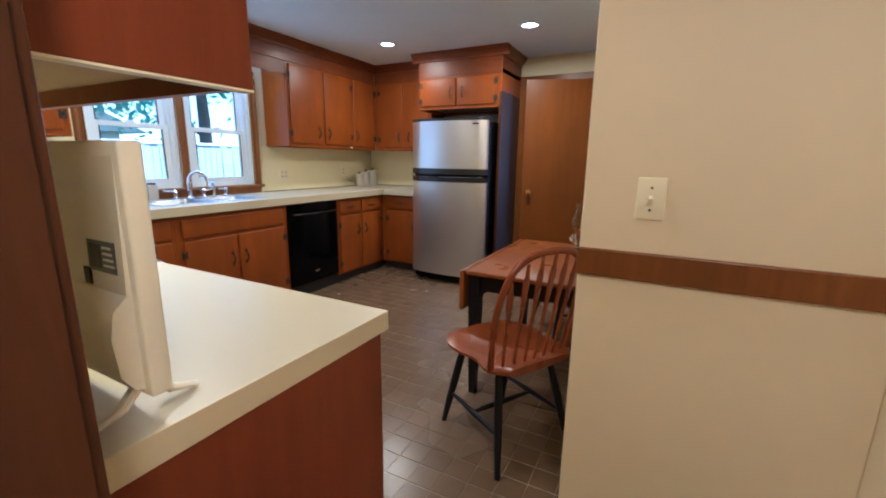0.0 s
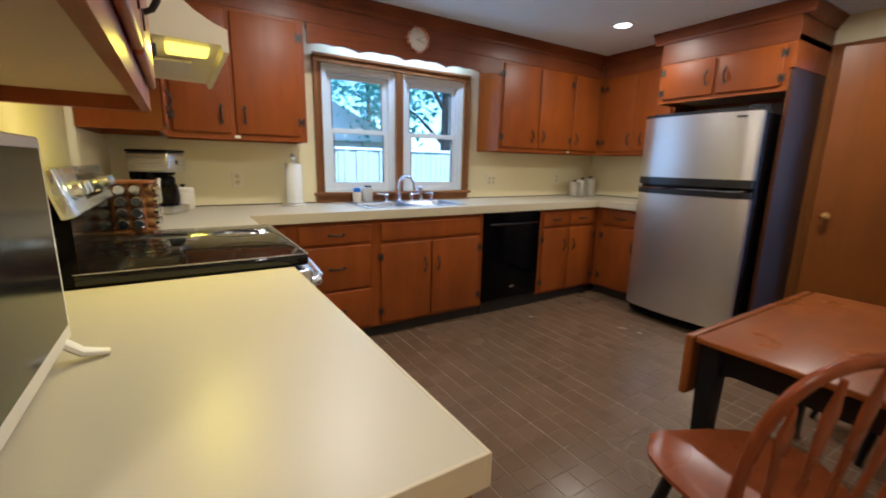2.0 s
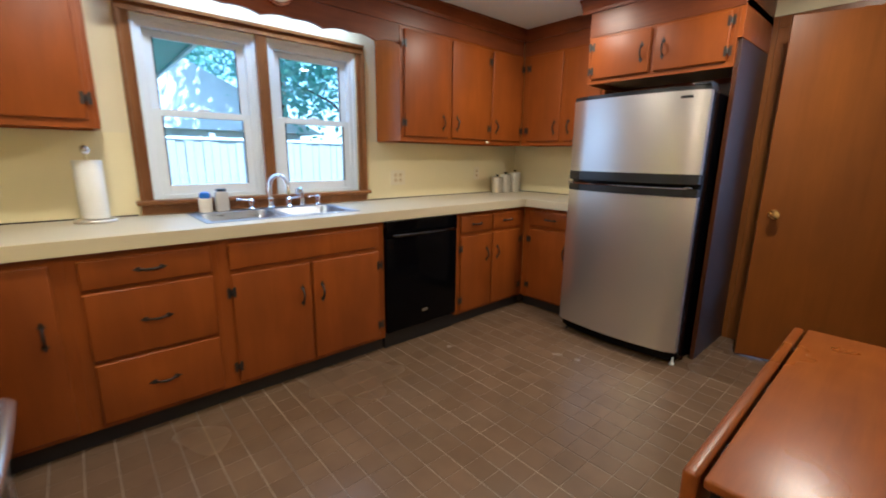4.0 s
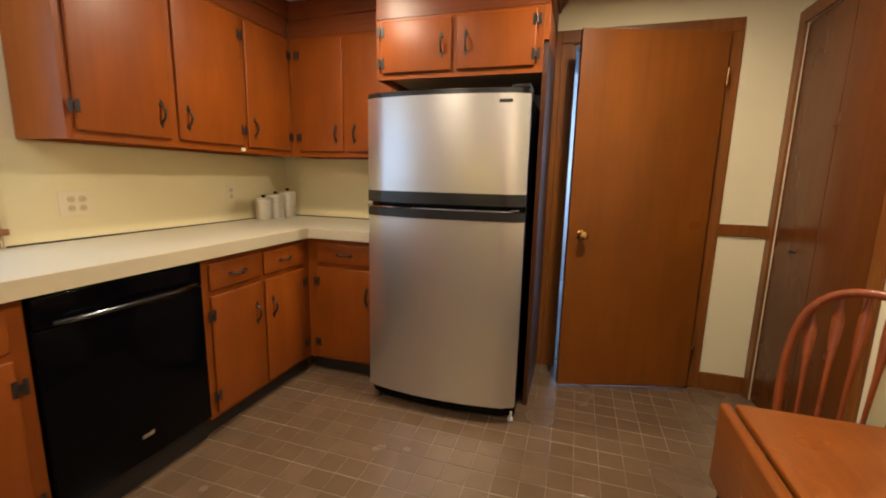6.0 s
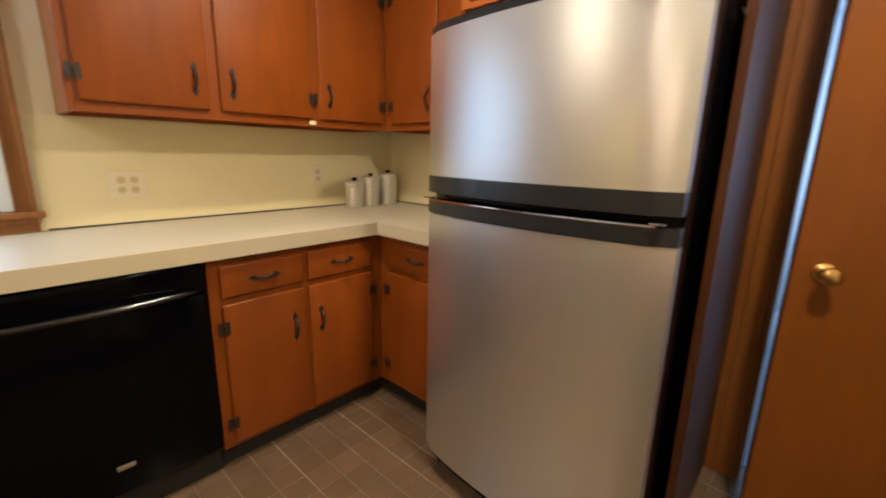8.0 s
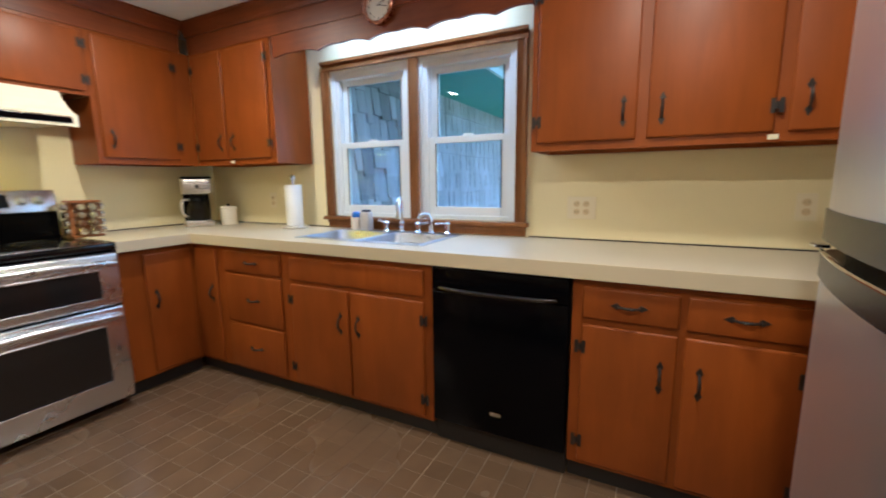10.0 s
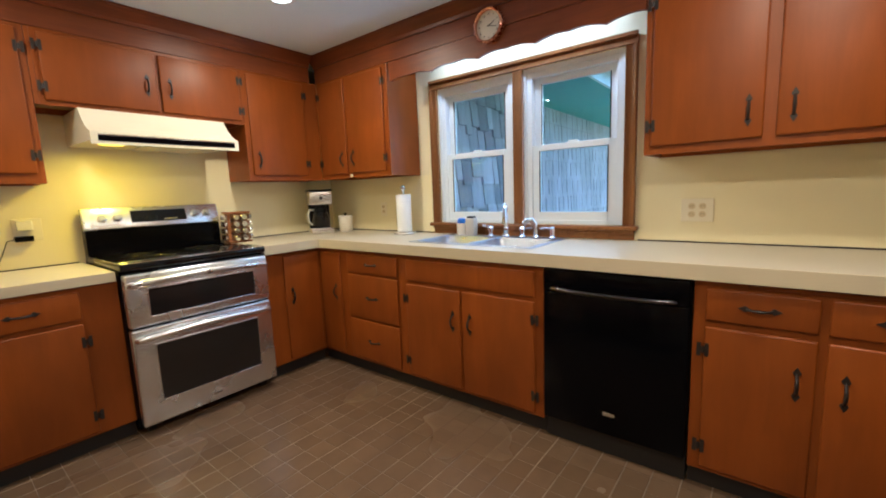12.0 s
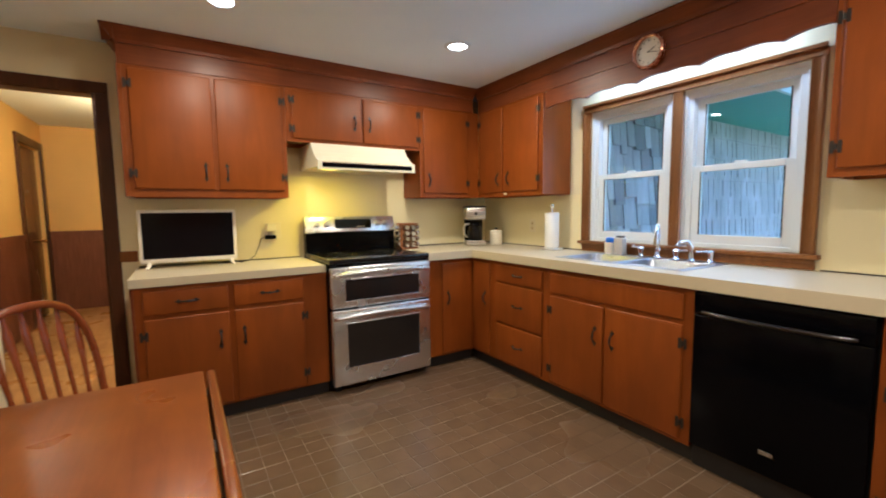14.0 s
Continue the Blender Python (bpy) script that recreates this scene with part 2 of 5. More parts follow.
def structure(name, bm, material_, label="", category="", smooth=False):
    return tagged(part(name, bm, material_, None, label, smooth), label, category or name.split("_")[0], kind="structure")


def box(x0, y0, z0, x1, y1, z1, bevel=0.0, seg=2, bm=None):
    own = bm is None
    b = bmesh.new()
    v = [b.verts.new((x, y, z)) for x in (min(x0, x1), max(x0, x1)) for y in (min(y0, y1), max(y0, y1)) for z in (min(z0, z1), max(z0, z1))]
    for f in ((0, 1, 3, 2), (4, 6, 7, 5), (0, 4, 5, 1), (2, 3, 7, 6), (0, 2, 6, 4), (1, 5, 7, 3)):
        b.faces.new([v[i] for i in f])
    if bevel:
        bmesh.ops.bevel(b, geom=b.edges[:], offset=bevel, segments=seg, profile=0.5, affect="EDGES", clamp_overlap=True)
    return b if own else join(bm, b)


def join(bm, other):
    me = bpy.data.meshes.new("t")
    other.to_mesh(me)
    other.free()
    bm.from_mesh(me)
    bpy.data.meshes.remove(me)
    return bm


def boxes(*dims, bevel=0.0):
    b = bmesh.new()
    for d in dims:
        box(*d, bevel=bevel, bm=b)
    return b


def moved(b, m):
    bmesh.ops.transform(b, matrix=m, verts=b.verts)
    return b


def extrude_outline(points, axis, a, c, bevel=0.0):
    """A flat outline pushed along an axis from a to c; the points are the two other coordinates in order."""
    b = bmesh.new()
    def at(p, w):
        q = list(p)
        q.insert("xyz".index(axis), w)
        return q
    lo, hi = [b.verts.new(at(p, a)) for p in points], [b.verts.new(at(p, c)) for p in points]
    b.faces.new(lo), b.faces.new(hi[::-1])
    for i in range(len(points)):
        j = (i + 1) % len(points)
        b.faces.new((lo[i], lo[j], hi[j], hi[i]))
    if bevel:
        bmesh.ops.bevel(b, geom=[e for e in b.edges if len(e.link_faces) == 2 and e.calc_face_angle(0) > 0.5], offset=bevel, segments=2, affect="EDGES", clamp_overlap=True)
    return b


def lathe(profile, n=24, bm=None, m=None):
    """A turned solid from (radius, height) pairs round z."""
    b = bmesh.new()
    rings = []
    for r, z in profile:
        rings.append([b.verts.new((max(r, 1e-4) * math.cos(2 * math.pi * i / n), max(r, 1e-4) * math.sin(2 * math.pi * i / n), z)) for i in range(n)])
    for p, q in zip(rings, rings[1:]):
        for i in range(n):
            b.faces.new((p[i], p[(i + 1) % n], q[(i + 1) % n], q[i]))
    b.faces.new(rings[0][::-1]), b.faces.new(rings[-1])
    if m is not None:
        moved(b, m)
    return b if bm is None else join(bm, b)


def tube(points, radius, n=10, bm=None, flat=None):
    """A round rod along points. radius: one number or one for each point; flat: (width factor, thickness factor) against the side axis."""
    b = bmesh.new()
    pts = [Vector(p) for p in points]
    rad = radius if isinstance(radius, (list, tuple)) else [radius] * len(pts)
    rings, side = [], None
    for i, p in enumerate(pts):
        d = (pts[min(i + 1, len(pts) - 1)] - pts[max(i - 1, 0)]).normalized()
        if side is None:
            side = d.cross(Vector((0, 1, 0)) if abs(d.y) < 0.9 else Vector((1, 0, 0))).normalized()
        side = (side - d * side.dot(d)).normalized()
        up = d.cross(side)
        fw = flat[i] if flat else (1, 1)
        rings.append([b.verts.new(p + rad[i] * (fw[0] * math.cos(2 * math.pi * k / n) * side + fw[1] * math.sin(2 * math.pi * k / n) * up)) for k in range(n)])
    for p, q in zip(rings, rings[1:]):
        for k in range(n):
            b.faces.new((p[k], p[(k + 1) % n], q[(k + 1) % n], q[k]))
    b.faces.new(rings[0][::-1]), b.faces.new(rings[-1])
    return b if bm is None else join(bm, b)


def arc(cx, cy, r, a0, a1, n):
    return [(cx + r * math.cos(radians(a0 + (a1 - a0) * i / n)), cy + r * math.sin(radians(a0 + (a1 - a0) * i / n))) for i in range(n + 1)]


def words(text, size, material_, parent, m, depth=0.0006, name="lettering"):
    cu = bpy.data.curves.new("letters", "FONT")
    cu.body, cu.size, cu.extrude, cu.align_x, cu.align_y = text, size, depth, "CENTER", "CENTER"
    tmp = new("letters", cu)
    me = bpy.data.meshes.new_from_object(tmp.evaluated_get(bpy.context.evaluated_depsgraph_get()))
    bpy.data.objects.remove(tmp)
    bpy.data.curves.remove(cu)
    me.materials.clear()
    me.materials.append(material_)
    ob = new(name, me)
    ob.parent, ob.matrix_basis = parent, m
    return ob


# ---- the large structure ----
WT = 0.14
WY0, WY1, WZ0, WZ1 = 1.405, 2.685, 1.0, 1.945        # window opening
tagged(structure("wall_west", boxes((XW - WT, -4.0, -0.4, XW, WY0, 2.75), (XW - WT, WY1, -0.4, XW, 7.0, 2.75),
    (XW - WT, WY0, -0.4, XW, WY1, WZ0), (XW - WT, WY0, WZ1, XW, WY1, 2.75)), WALLS, "cream painted wall behind the sink", "wall"))
DX0, DX1, DZ = -1.355, -0.555, 2.045                 # door opening beside the fridge
structure("wall_north", boxes((XW, YF, 0, DX0, YF + 0.11, ZC), (DX1, YF, 0, 0.9, YF + 0.11, ZC), (DX0, YF, DZ, DX1, YF + 0.11, ZC)), WALLS, "cream painted wall behind the fridge", "wall")
SX0, SX1 = -0.395, 0.42                               # doorway to the dining room
structure("wall_south", boxes((XW, YS - 0.12, 0, SX0 - 0.012, YS, ZC), (SX1, YS - 0.12, 0, 1.0, YS, ZC), (SX0 - 0.012, YS - 0.12, 1.99, SX1, YS, ZC)), WALLS, "cream painted wall behind the stove", "wall")
RD0, RD1 = 3.60, 4.417                                # closet door in the right wall
structure("wall_east", boxes((XR + 0.135, YP + 0.1, 0, XR + 0.235, 3.50, ZC), (XR, 3.48, 0, XR + 0.2, RD0, ZC), (XR, RD1, 0, XR + 0.1, YF, ZC), (XR, RD0, 2.045, XR + 0.1, RD1, ZC), (XR + 0.1, RD0, 0, XR + 0.12, YF, ZC)), WALLS, "cream painted wall beside the table", "wall")
structure("wall_switch", boxes((XR + 0.028, YP, 0, XP, YP + 0.1, ZC), bevel=0.004), BEIGE, "beige wall with a light switch", "wall")
structure("wall_passage", boxes((XP, -0.01 + YS, 0, XP + 0.1, YP + 0.1, ZC)), BEIGE, "beige passage wall", "wall")
structure("floor", boxes((XW, YS - 0.12, -0.06, XP + 0.6, YF + 0.11, -0.0015)), GROUT, "brown tiled kitchen floor with light joints", "floor")
structure("ceiling", boxes((XW, YS, ZC, XP + 0.6, YF + 0.11, ZC + 0.1)), CEIL, "white plaster ceiling", "ceiling")
structure("dining_floor", boxes((XW, -4.0, -0.06, 2.2, YS - 0.12, 0.0)), wood("oak_floor", (0.40, 0.20, 0.06), (0.55, 0.30, 0.10), 0.3, (14, 1.0, 14)), "golden oak strip floor", "floor")
structure("dining_ceiling", boxes((XW, -4.0, 2.38, 2.2, YS - 0.12, 2.48)), CEIL, "white dining room ceiling", "ceiling")
GOLD = paint("gold_wall", (0.80, 0.50, 0.13), 0.6)
structure("dining_wall_south", boxes((XW, -3.85, 0, 2.2, -3.72, 2.38)), GOLD, "golden yellow dining room wall", "wall")
structure("dining_wall_east", boxes((0.62, -3.72, 0, 0.74, -3.56, 2.38), (0.62, -2.75, 0, 0.74, -0.01, 2.38), (0.62, -3.56, 2.04, 0.74, -2.75, 2.38)), GOLD, "golden yellow dining room side wall", "wall")
structure("dining_back_wall", boxes((1.6, -3.72, 0, 1.7, -0.01, 2.38)), GOLD, "plain wall beyond the open doorway", "wall")
structure("dining_wainscot", boxes((XW, -3.72, 0, 0.61, -3.70, 0.99), (XW, -3.72, 0.99, 0.61, -3.685, 1.04), (0.605, -2.66, 0, 0.62, -0.2, 0.99), (0.59, -2.66, 0.99, 0.62, -0.2, 1.04)), wood("wainscot_wood", (0.13, 0.045, 0.022), (0.21, 0.08, 0.04), 0.4), "dark red-brown wooden wainscot", "wainscot")
structure("dining_door_casing", boxes((0.60, -3.65, 0, 0.62, -3.56, 2.13), (0.60, -2.75, 0, 0.62, -2.66, 2.13), (0.60, -3.56, 2.04, 0.62, -2.75, 2.13)), JAMBW, "dark brown door casing", "trim")
dd = thing("door_3", pose(0.66, -3.55, 0.01), "dark brown panelled door of the dining room", "door", kind="structure")
part("door_leaf", box(0, 0, 0, 0.035, 0.79, 2.02, 0.003), CLOSETW, dd)
part("door_knob", lathe([(0.025, 0), (0.01, 0.01), (0.01, 0.03), (0.025, 0.045), (0.012, 0.06)], 16, None, pose(0, 0.07, 0.92, 0, -90, 0)), BRASS, dd, "", True)
structure("back_room_shell", boxes((XW, 7.0, 0, 0.9, 7.1, ZC), (XW, YF + 0.11, ZC, 0.9, 7.1, ZC + 0.08), (0.9, YF, 0, 1.0, 7.1, ZC), (XW, YF + 0.11, -0.06, 0.9, 7.0, -0.002)), paint("pale_blue_wall", (0.62, 0.68, 0.74), 0.7), "pale back room beyond the door", "wall")

# laminate splash sheets between counter and upper cabinets
structure("splash_west", boxes((XW, 0.115, CT, XW + 0.004, 1.335, 1.352), (XW, 2.762, CT, XW + 0.004, YF - 0.002, 1.352)), SPLASH, "cream laminate sheet above the counter", "backsplash")
structure("splash_north", boxes((XW + 0.006, YF - 0.004, CT, -2.38, YF, 1.352)), SPLASH, "cream laminate sheet above the counter", "backsplash")
structure("splash_south", boxes((XW + 0.006, YS, 0.885, -0.565, YS + 0.004, 1.338), (-1.475, YS, 1.338, -2.535, YS + 0.004, 1.73)), SPLASH, "cream laminate sheet behind the stove", "backsplash")
structure("splash_joint", boxes((XW + 0.004, 2.765, CT, XW + 0.008, YF - 0.01, CT + 0.007), (XW + 0.004, 0.12, CT, XW + 0.008, 1.33, CT + 0.007),
    (XW + 0.01, YF - 0.008, CT, -2.38, YF - 0.004, CT + 0.007), (-2.40, YS + 0.004, CT, XW + 0.01, YS + 0.008, CT + 0.007), (-0.57, YS + 0.004, 0.889, -1.60, YS + 0.008, 0.896)), IRON, "dark joint behind the counter", "trim")

# chair rails, baseboards, door casings
structure("chair_rail_switch", boxes((XR + 0.026, YP - 0.018, 0.92, XP - 0.001, YP, 1.0), bevel=0.004), TRIM, "reddish-brown wooden chair rail", "chair rail")
structure("chair_rail_north", boxes((-0.485, YF - 0.014, 0.945, XR - 0.002, YF, 1.012), bevel=0.003), TRIM, "brown wooden chair rail", "chair rail")
structure("chair_rail_south", boxes((-0.565, YS, 0.93, -0.462, YS + 0.014, 1.0), bevel=0.003), TRIM, "brown wooden chair rail", "chair rail")
structure("baseboard_north", boxes((-0.485, YF - 0.015, 0, XR - 0.016, YF, 0.105), bevel=0.003), TRIM, "dark brown baseboard", "baseboard")
structure("baseboard_east", boxes((XR + 0.121, YP + 0.1, 0, XR + 0.135, 3.478, 0.10), bevel=0.003), TRIM, "dark brown baseboard", "baseboard")


def casing(name, across, x0, x1, z1, face, out, w=0.07, t=0.014, mat_=TRIM, label="dark brown wooden door casing"):
    """Two legs and a head round an opening. across: 'x' or 'y', the way the wall runs; out: which way the wall faces."""
    holder = thing(name, pose(0, 0, 0), label, "door casing", kind="structure")
    for nm, a, b_, z0, zz in (("casing_leg", x0 - w, x0, 0, z1), ("casing_leg", x1, x1 + w, 0, z1), ("casing_head", x0 - w, x1 + w, z1, z1 + w)):
        f0, f1 = face, face + out * t
        steps = ((0.0, 1.0, t * 0.65), (0.25, 1.0, t)) if nm == "casing_leg" else ((0.0, 1.0, t * 0.65), (0.0, 1.0, t))
        b = box(a, min(f0, f1), z0, b_, max(f0, f1), zz, 0.004) if across == "x" else box(min(f0, f1), a, z0, max(f0, f1), b_, zz, 0.004)
        part(nm, b, mat_, holder)
    return holder


cn = casing("door_casing_north", "x", DX0, DX1, DZ, YF, -1)
part("scribe_strip", box(-1.4555, YF - 0.013, 0, -1.4255, YF, DZ + 0.07, 0.001), TRIM, cn)
casing("door_casing_south", "x", SX0 - 0.012, SX1, 1.985, YS, 1, mat_=JAMBW)
casing("door_casing_dining", "x", SX0 - 0.012, SX1, 1.985, YS - 0.12, -1)
structure("door_jamb_south", boxes((SX0 - 0.012, YS - 0.12, 0, SX0, YS, 1.98), (SX0 - 0.012, YS - 0.12, 1.98, SX1, YS, 1.99)), JAMBW, "dark brown worn door jamb", "jamb")
structure("door_jamb_north", boxes((DX0, YF + 0.001, 0, DX0 + 0.015, YF + 0.11, DZ), (DX1 - 0.015, YF + 0.001, 0, DX1, YF + 0.11, DZ), (DX0, YF + 0.001, DZ - 0.015, DX1, YF + 0.11, DZ)), TRIM, "dark brown door jamb", "jamb")
casing("door_casing_east", "y", RD0, RD1, 2.045, XR, -1)

# the brown door standing ajar beside the fridge, hinged at its far edge
door = thing("door_1", pose(DX1 - 0.012, YF - 0.022, 0.012, 0, 0, 17.5), "flush brown veneered door standing ajar with brass knob", "door", kind="structure")
part("door_leaf", box(-0.785, -0.036, 0, 0, 0, 2.022, 0.003), DOORW, door)
knob = part("door_knob", lathe([(0.028, 0), (0.028, 0.006), (0.012, 0.010), (0.010, 0.030), (0.022, 0.038), (0.027, 0.050), (0.024, 0.060), (0.012, 0.064)], 20, None, pose(-0.714, -0.036, 0.922, 90, 0, 0)), BRASS, door, "round brass door knob", True)
for hz in (0.25, 1.75):
    part("hinge", tube([(0.004, -0.040, hz), (0.004, -0.040, hz + 0.09)], 0.006), BRASS, door, "", True)
part("latch_plate", box(-0.7862, -0.026, 0.89, -0.785, -0.008, 0.95), BRASS, door, "small brass latch plate")
closet = thing("door_2", pose(XR + 0.003, RD0 + 0.004, 0.012), "closed dark brown flush closet door", "door", kind="structure")
part("door_leaf", box(0, 0, 0, 0.034, 0.403, 2.022, 0.003), CLOSETW, closet)
part("door_leaf", box(0, 0.406, 0, 0.034, 0.808, 2.022, 0.003), CLOSETW, closet)
part("door_knob", lathe([(0.012, 0), (0.008, 0.01), (0.013, 0.02), (0.006, 0.026)], 14, None, pose(0, 0.58, 0.905, 0, -90, 0)), IRON, closet, "small dark knob", True)

# the double window over the sink
win = thing("window_1", pose(XW, 0, 0), "double white double-hung window in a brown wooden casing", "window", kind="structure")
# moulded brown casing, mullion, stool and apron
MOULD = [(0.0, 0.0), (0.022, 0.0), (0.022, 0.006), (0.016, 0.010), (0.016, 0.017), (0.013, 0.022), (0.013, 0.034), (0.017, 0.038), (0.019, 0.043), (0.028, 0.045), (0.030, 0.050), (0.030, 0.058), (0.027, 0.060), (0.0, 0.060)]
for nm, b in (("casing_leg", extrude_outline([(x, 1.405 - v) for x, v in MOULD], "z", 1.0, 1.9445)),
              ("casing_leg", extrude_outline([(x, 2.685 + v) for x, v in MOULD], "z", 1.0, 1.9445)),
              ("casing_head", boxes((0, 1.345, 1.945, 0.016, 2.745, 1.988), (0.0162, 1.345, 1.985, 0.030, 2.745, 2.005), (0.0162, 1.362, 1.946, 0.021, 2.728, 1.953), (0.0162, 1.362, 1.974, 0.020, 2.728, 1.984), bevel=0.002)),
              ("mullion", boxes((-0.10, 2.012, 1.0, 0.014, 2.078, 1.9445), (0.0142, 2.022, 1.0, 0.019, 2.030, 1.9445), (0.0142, 2.060, 1.0, 0.019, 2.068, 1.9445), bevel=0.002)),
              ("window_stool", box(-0.02, 1.325, 0.975, 0.05, 2.765, 1.0, 0.006)),
              ("apron", boxes((0, 1.345, CT + 0.002, 0.018, 2.745, 0.975), (0.0182, 1.345, 0.955, 0.028, 2.745, 0.974), bevel=0.003))):
    part(nm, b, CASING, win)


def sash(y0, y1):
    """One double-hung unit: frame, two sashes with their panes, and the lock."""
    k = 0.05
    part("window_frame", boxes((-0.115, y0, 1.0, -0.02, y0 + k, 1.945), (-0.115, y1 - k, 1.0, -0.02, y1, 1.945), (-0.115, y0 + k, 1.0, -0.02, y1 - k, 1.024), (-0.115, y0 + k, 1.89, -0.02, y1 - k, 1.945), bevel=0.003), WHITE, win, "white vinyl frame")
    part("frame_stop", boxes((-0.02, y0, 1.0, -0.008, y0 + 0.02, 1.945), (-0.02, y1 - 0.02, 1.0, -0.008, y1, 1.945), (-0.02, y0 + 0.02, 1.92, -0.008, y1 - 0.02, 1.945), bevel=0.002), WHITE, win)
    for nm, dx, z0, z1, bot in (("lower_sash", -0.062, 1.024, 1.487, 0.05), ("upper_sash", -0.096, 1.455, 1.89, 0.032)):
        a, c, s = y0 + k, y1 - k, 0.045
        sa = part(nm, boxes((dx, a, z0, dx + 0.032, a + s, z1), (dx, c - s, z0, dx + 0.032, c, z1), (dx, a + s, z0, dx + 0.032, c - s, z0 + bot), (dx, a + s, z1 - 0.036, dx + 0.032, c - s, z1), bevel=0.003), WHITE, win)
        g = part("pane", box(dx + 0.014, a + s - 0.004, z0 + bot - 0.004, dx + 0.018, c - s + 0.004, z1 - 0.032), PANE, sa)
        g.visible_shadow = False
        part("glazing_bead", boxes((dx + 0.030, a + s - 0.001, z0 + bot, dx + 0.034, a + s + 0.005, z1 - 0.036), (dx + 0.030, c - s - 0.005, z0 + bot, dx + 0.034, c - s + 0.001, z1 - 0.036)), GREY, sa, "thin grey glazing line")
    part("sash_lock", box(-0.055, (y0 + y1) / 2 - 0.03, 1.488, -0.034, (y0 + y1) / 2 + 0.03, 1.500, 0.003), WHITE, win)


sash(1.405, 2.012)
sash(2.078, 2.685)

# recessed ceiling lights
for dx, dy, _w in DOWNLIGHTS:
    rl = thing("recessed_light", pose(dx, dy, ZC), "round recessed ceiling light, lit, white trim ring", "ceiling light", "recessed ceiling lights")
    part("trim_ring", lathe([(0.058, -0.004), (0.062, -0.010), (0.082, -0.008), (0.088, -0.002), (0.088, 0.0)], 32), WHITE, rl, "", True)
    part("lens", lathe([(0.05, -0.006), (0.0575, -0.004), (0.0575, 0.0)], 32), BULB, rl, "lit lens", True)


# ---- cabinets ----
def pull_mesh():
    """Dark wrought pull, upright: a bowed grip between two spade-shaped plates, lying on y = 0 and standing out to -y."""
    b = tube([(0, -0.002, -0.036), (0, -0.014, -0.030), (0, -0.023, -0.014), (0, -0.025, 0), (0, -0.023, 0.014), (0, -0.014, 0.030), (0, -0.002, 0.036)], [0.0045, 0.005, 0.0055, 0.0065, 0.0055, 0.005, 0.0045], 8)
    for s in (1, -1):
        pts = [(0, 0.030), (0.008, 0.034), (0.012, 0.042), (0.007, 0.050), (0.003, 0.058), (0, 0.064), (-0.003, 0.058), (-0.007, 0.050), (-0.012, 0.042), (-0.008, 0.034)]
        join(b, extrude_outline([(x, s * z) for x, z in pts], "y", -0.003, 0.0))
    return mesh_of(b, "pull", IRON, True)


def hinge_mesh():
    """Black H-shaped leaf of a cabinet hinge on y = 0."""
    b = boxes((-0.020, -0.003, -0.026, -0.006, 0, 0.026), (0.006, -0.003, -0.026, 0.020, 0, 0.026), (-0.006, -0.003, -0.010, 0.006, 0, 0.010))
    tube([(0, -0.005, -0.014), (0, -0.005, 0.014)], 0.004, 8, b)
    return mesh_of(b, "hinge", IRON, True)


PULL, HINGE = pull_mesh(), hinge_mesh()
LIP = 0.016


def leaf(cab, name, u0, u1, z0, z1, grip=None, hinged=None, flat=False, pull_at=None):
    """A lipped door or drawer front on the face y = 0. grip: 'l', 'r' (upright pull near that edge), 'c' (level pull); hinged: 'l' or 'r'."""
    d = part(name, box(u0, -LIP, z0, u1, -0.0005, z1, 0.0095, 4), CAB, cab, "", True)
    if grip == "c":
        part("handle", PULL, None, d, "dark iron pull", at=pose((u0 + u1) / 2, -LIP, (z0 + z1) / 2, 0, 90, 0))
    elif grip:
        u = u0 + 0.05 if grip == "l" else u1 - 0.05
        part("handle", PULL, None, d, "dark iron pull", at=pose(u, -LIP, pull_at if pull_at else (z0 + z1) / 2))
    if hinged:
        u = u0 - 0.003 if hinged == "l" else u1 + 0.003
        off = min(0.09, (z1 - z0) * 0.2)
        for z in (z0 + off, z1 - off):
            part("hinge", HINGE, None, d, "black iron hinge", at=pose(u, -LIP + 0.0005, z))
    return d


def cabinet(name, m, w, z0, z1, depth, leaves, label, kick=False, u0=0.0, under=False, body_extra=()):
    cab = thing(name, m, label, "cabinet", "stained kitchen cabinets")
    if not kick:
        part("face_frame", box(u0 + 0.0185, 0, z0, w - 0.0185, 0.018, z1), CAB, cab)
        part("side_panel", box(u0, 0, z0, u0 + 0.018, depth, z1, 0.001), CAB, cab)
        part("side_panel", box(w - 0.018, 0, z0, w, depth, z1, 0.001), CAB, cab)
        part("back_panel", box(u0 + 0.0185, depth - 0.01, z0, w - 0.0185, depth, z1), CAB, cab)
        part("bottom_board", box(u0 + 0.018, 0.018, z0 + 0.032, w - 0.018, depth - 0.01, z0 + 0.0345), CAB_IN, cab, "pale unfinished bottom board")
    else:
        part("body", boxes((u0, 0, z0, w, depth, z1), *body_extra, bevel=0.0015), CAB, cab)
    if kick:
        part("toe_kick", box(u0, 0.035, 0, w, depth, z0), KICK, cab, "black toe kick")
    for args in leaves:
        leaf(cab, *args[0], **args[1])
    return cab


def L(name, u0, u1, z0, z1, grip=None, hinged=None, pull_at=None):
    return ((name, u0, u1, z0, z1), dict(grip=grip, hinged=hinged, pull_at=pull_at))


def west(y, x=-2.835):
    return pose(x, y, 0, 0, 0, 90)


def south(x, y=0.735):
    return pose(x, y, 0, 0, 0, 180)


def north(x, y=3.895):
    return pose(x, y, 0)


BT, BB = 0.86, 0.085
BD = 0.60
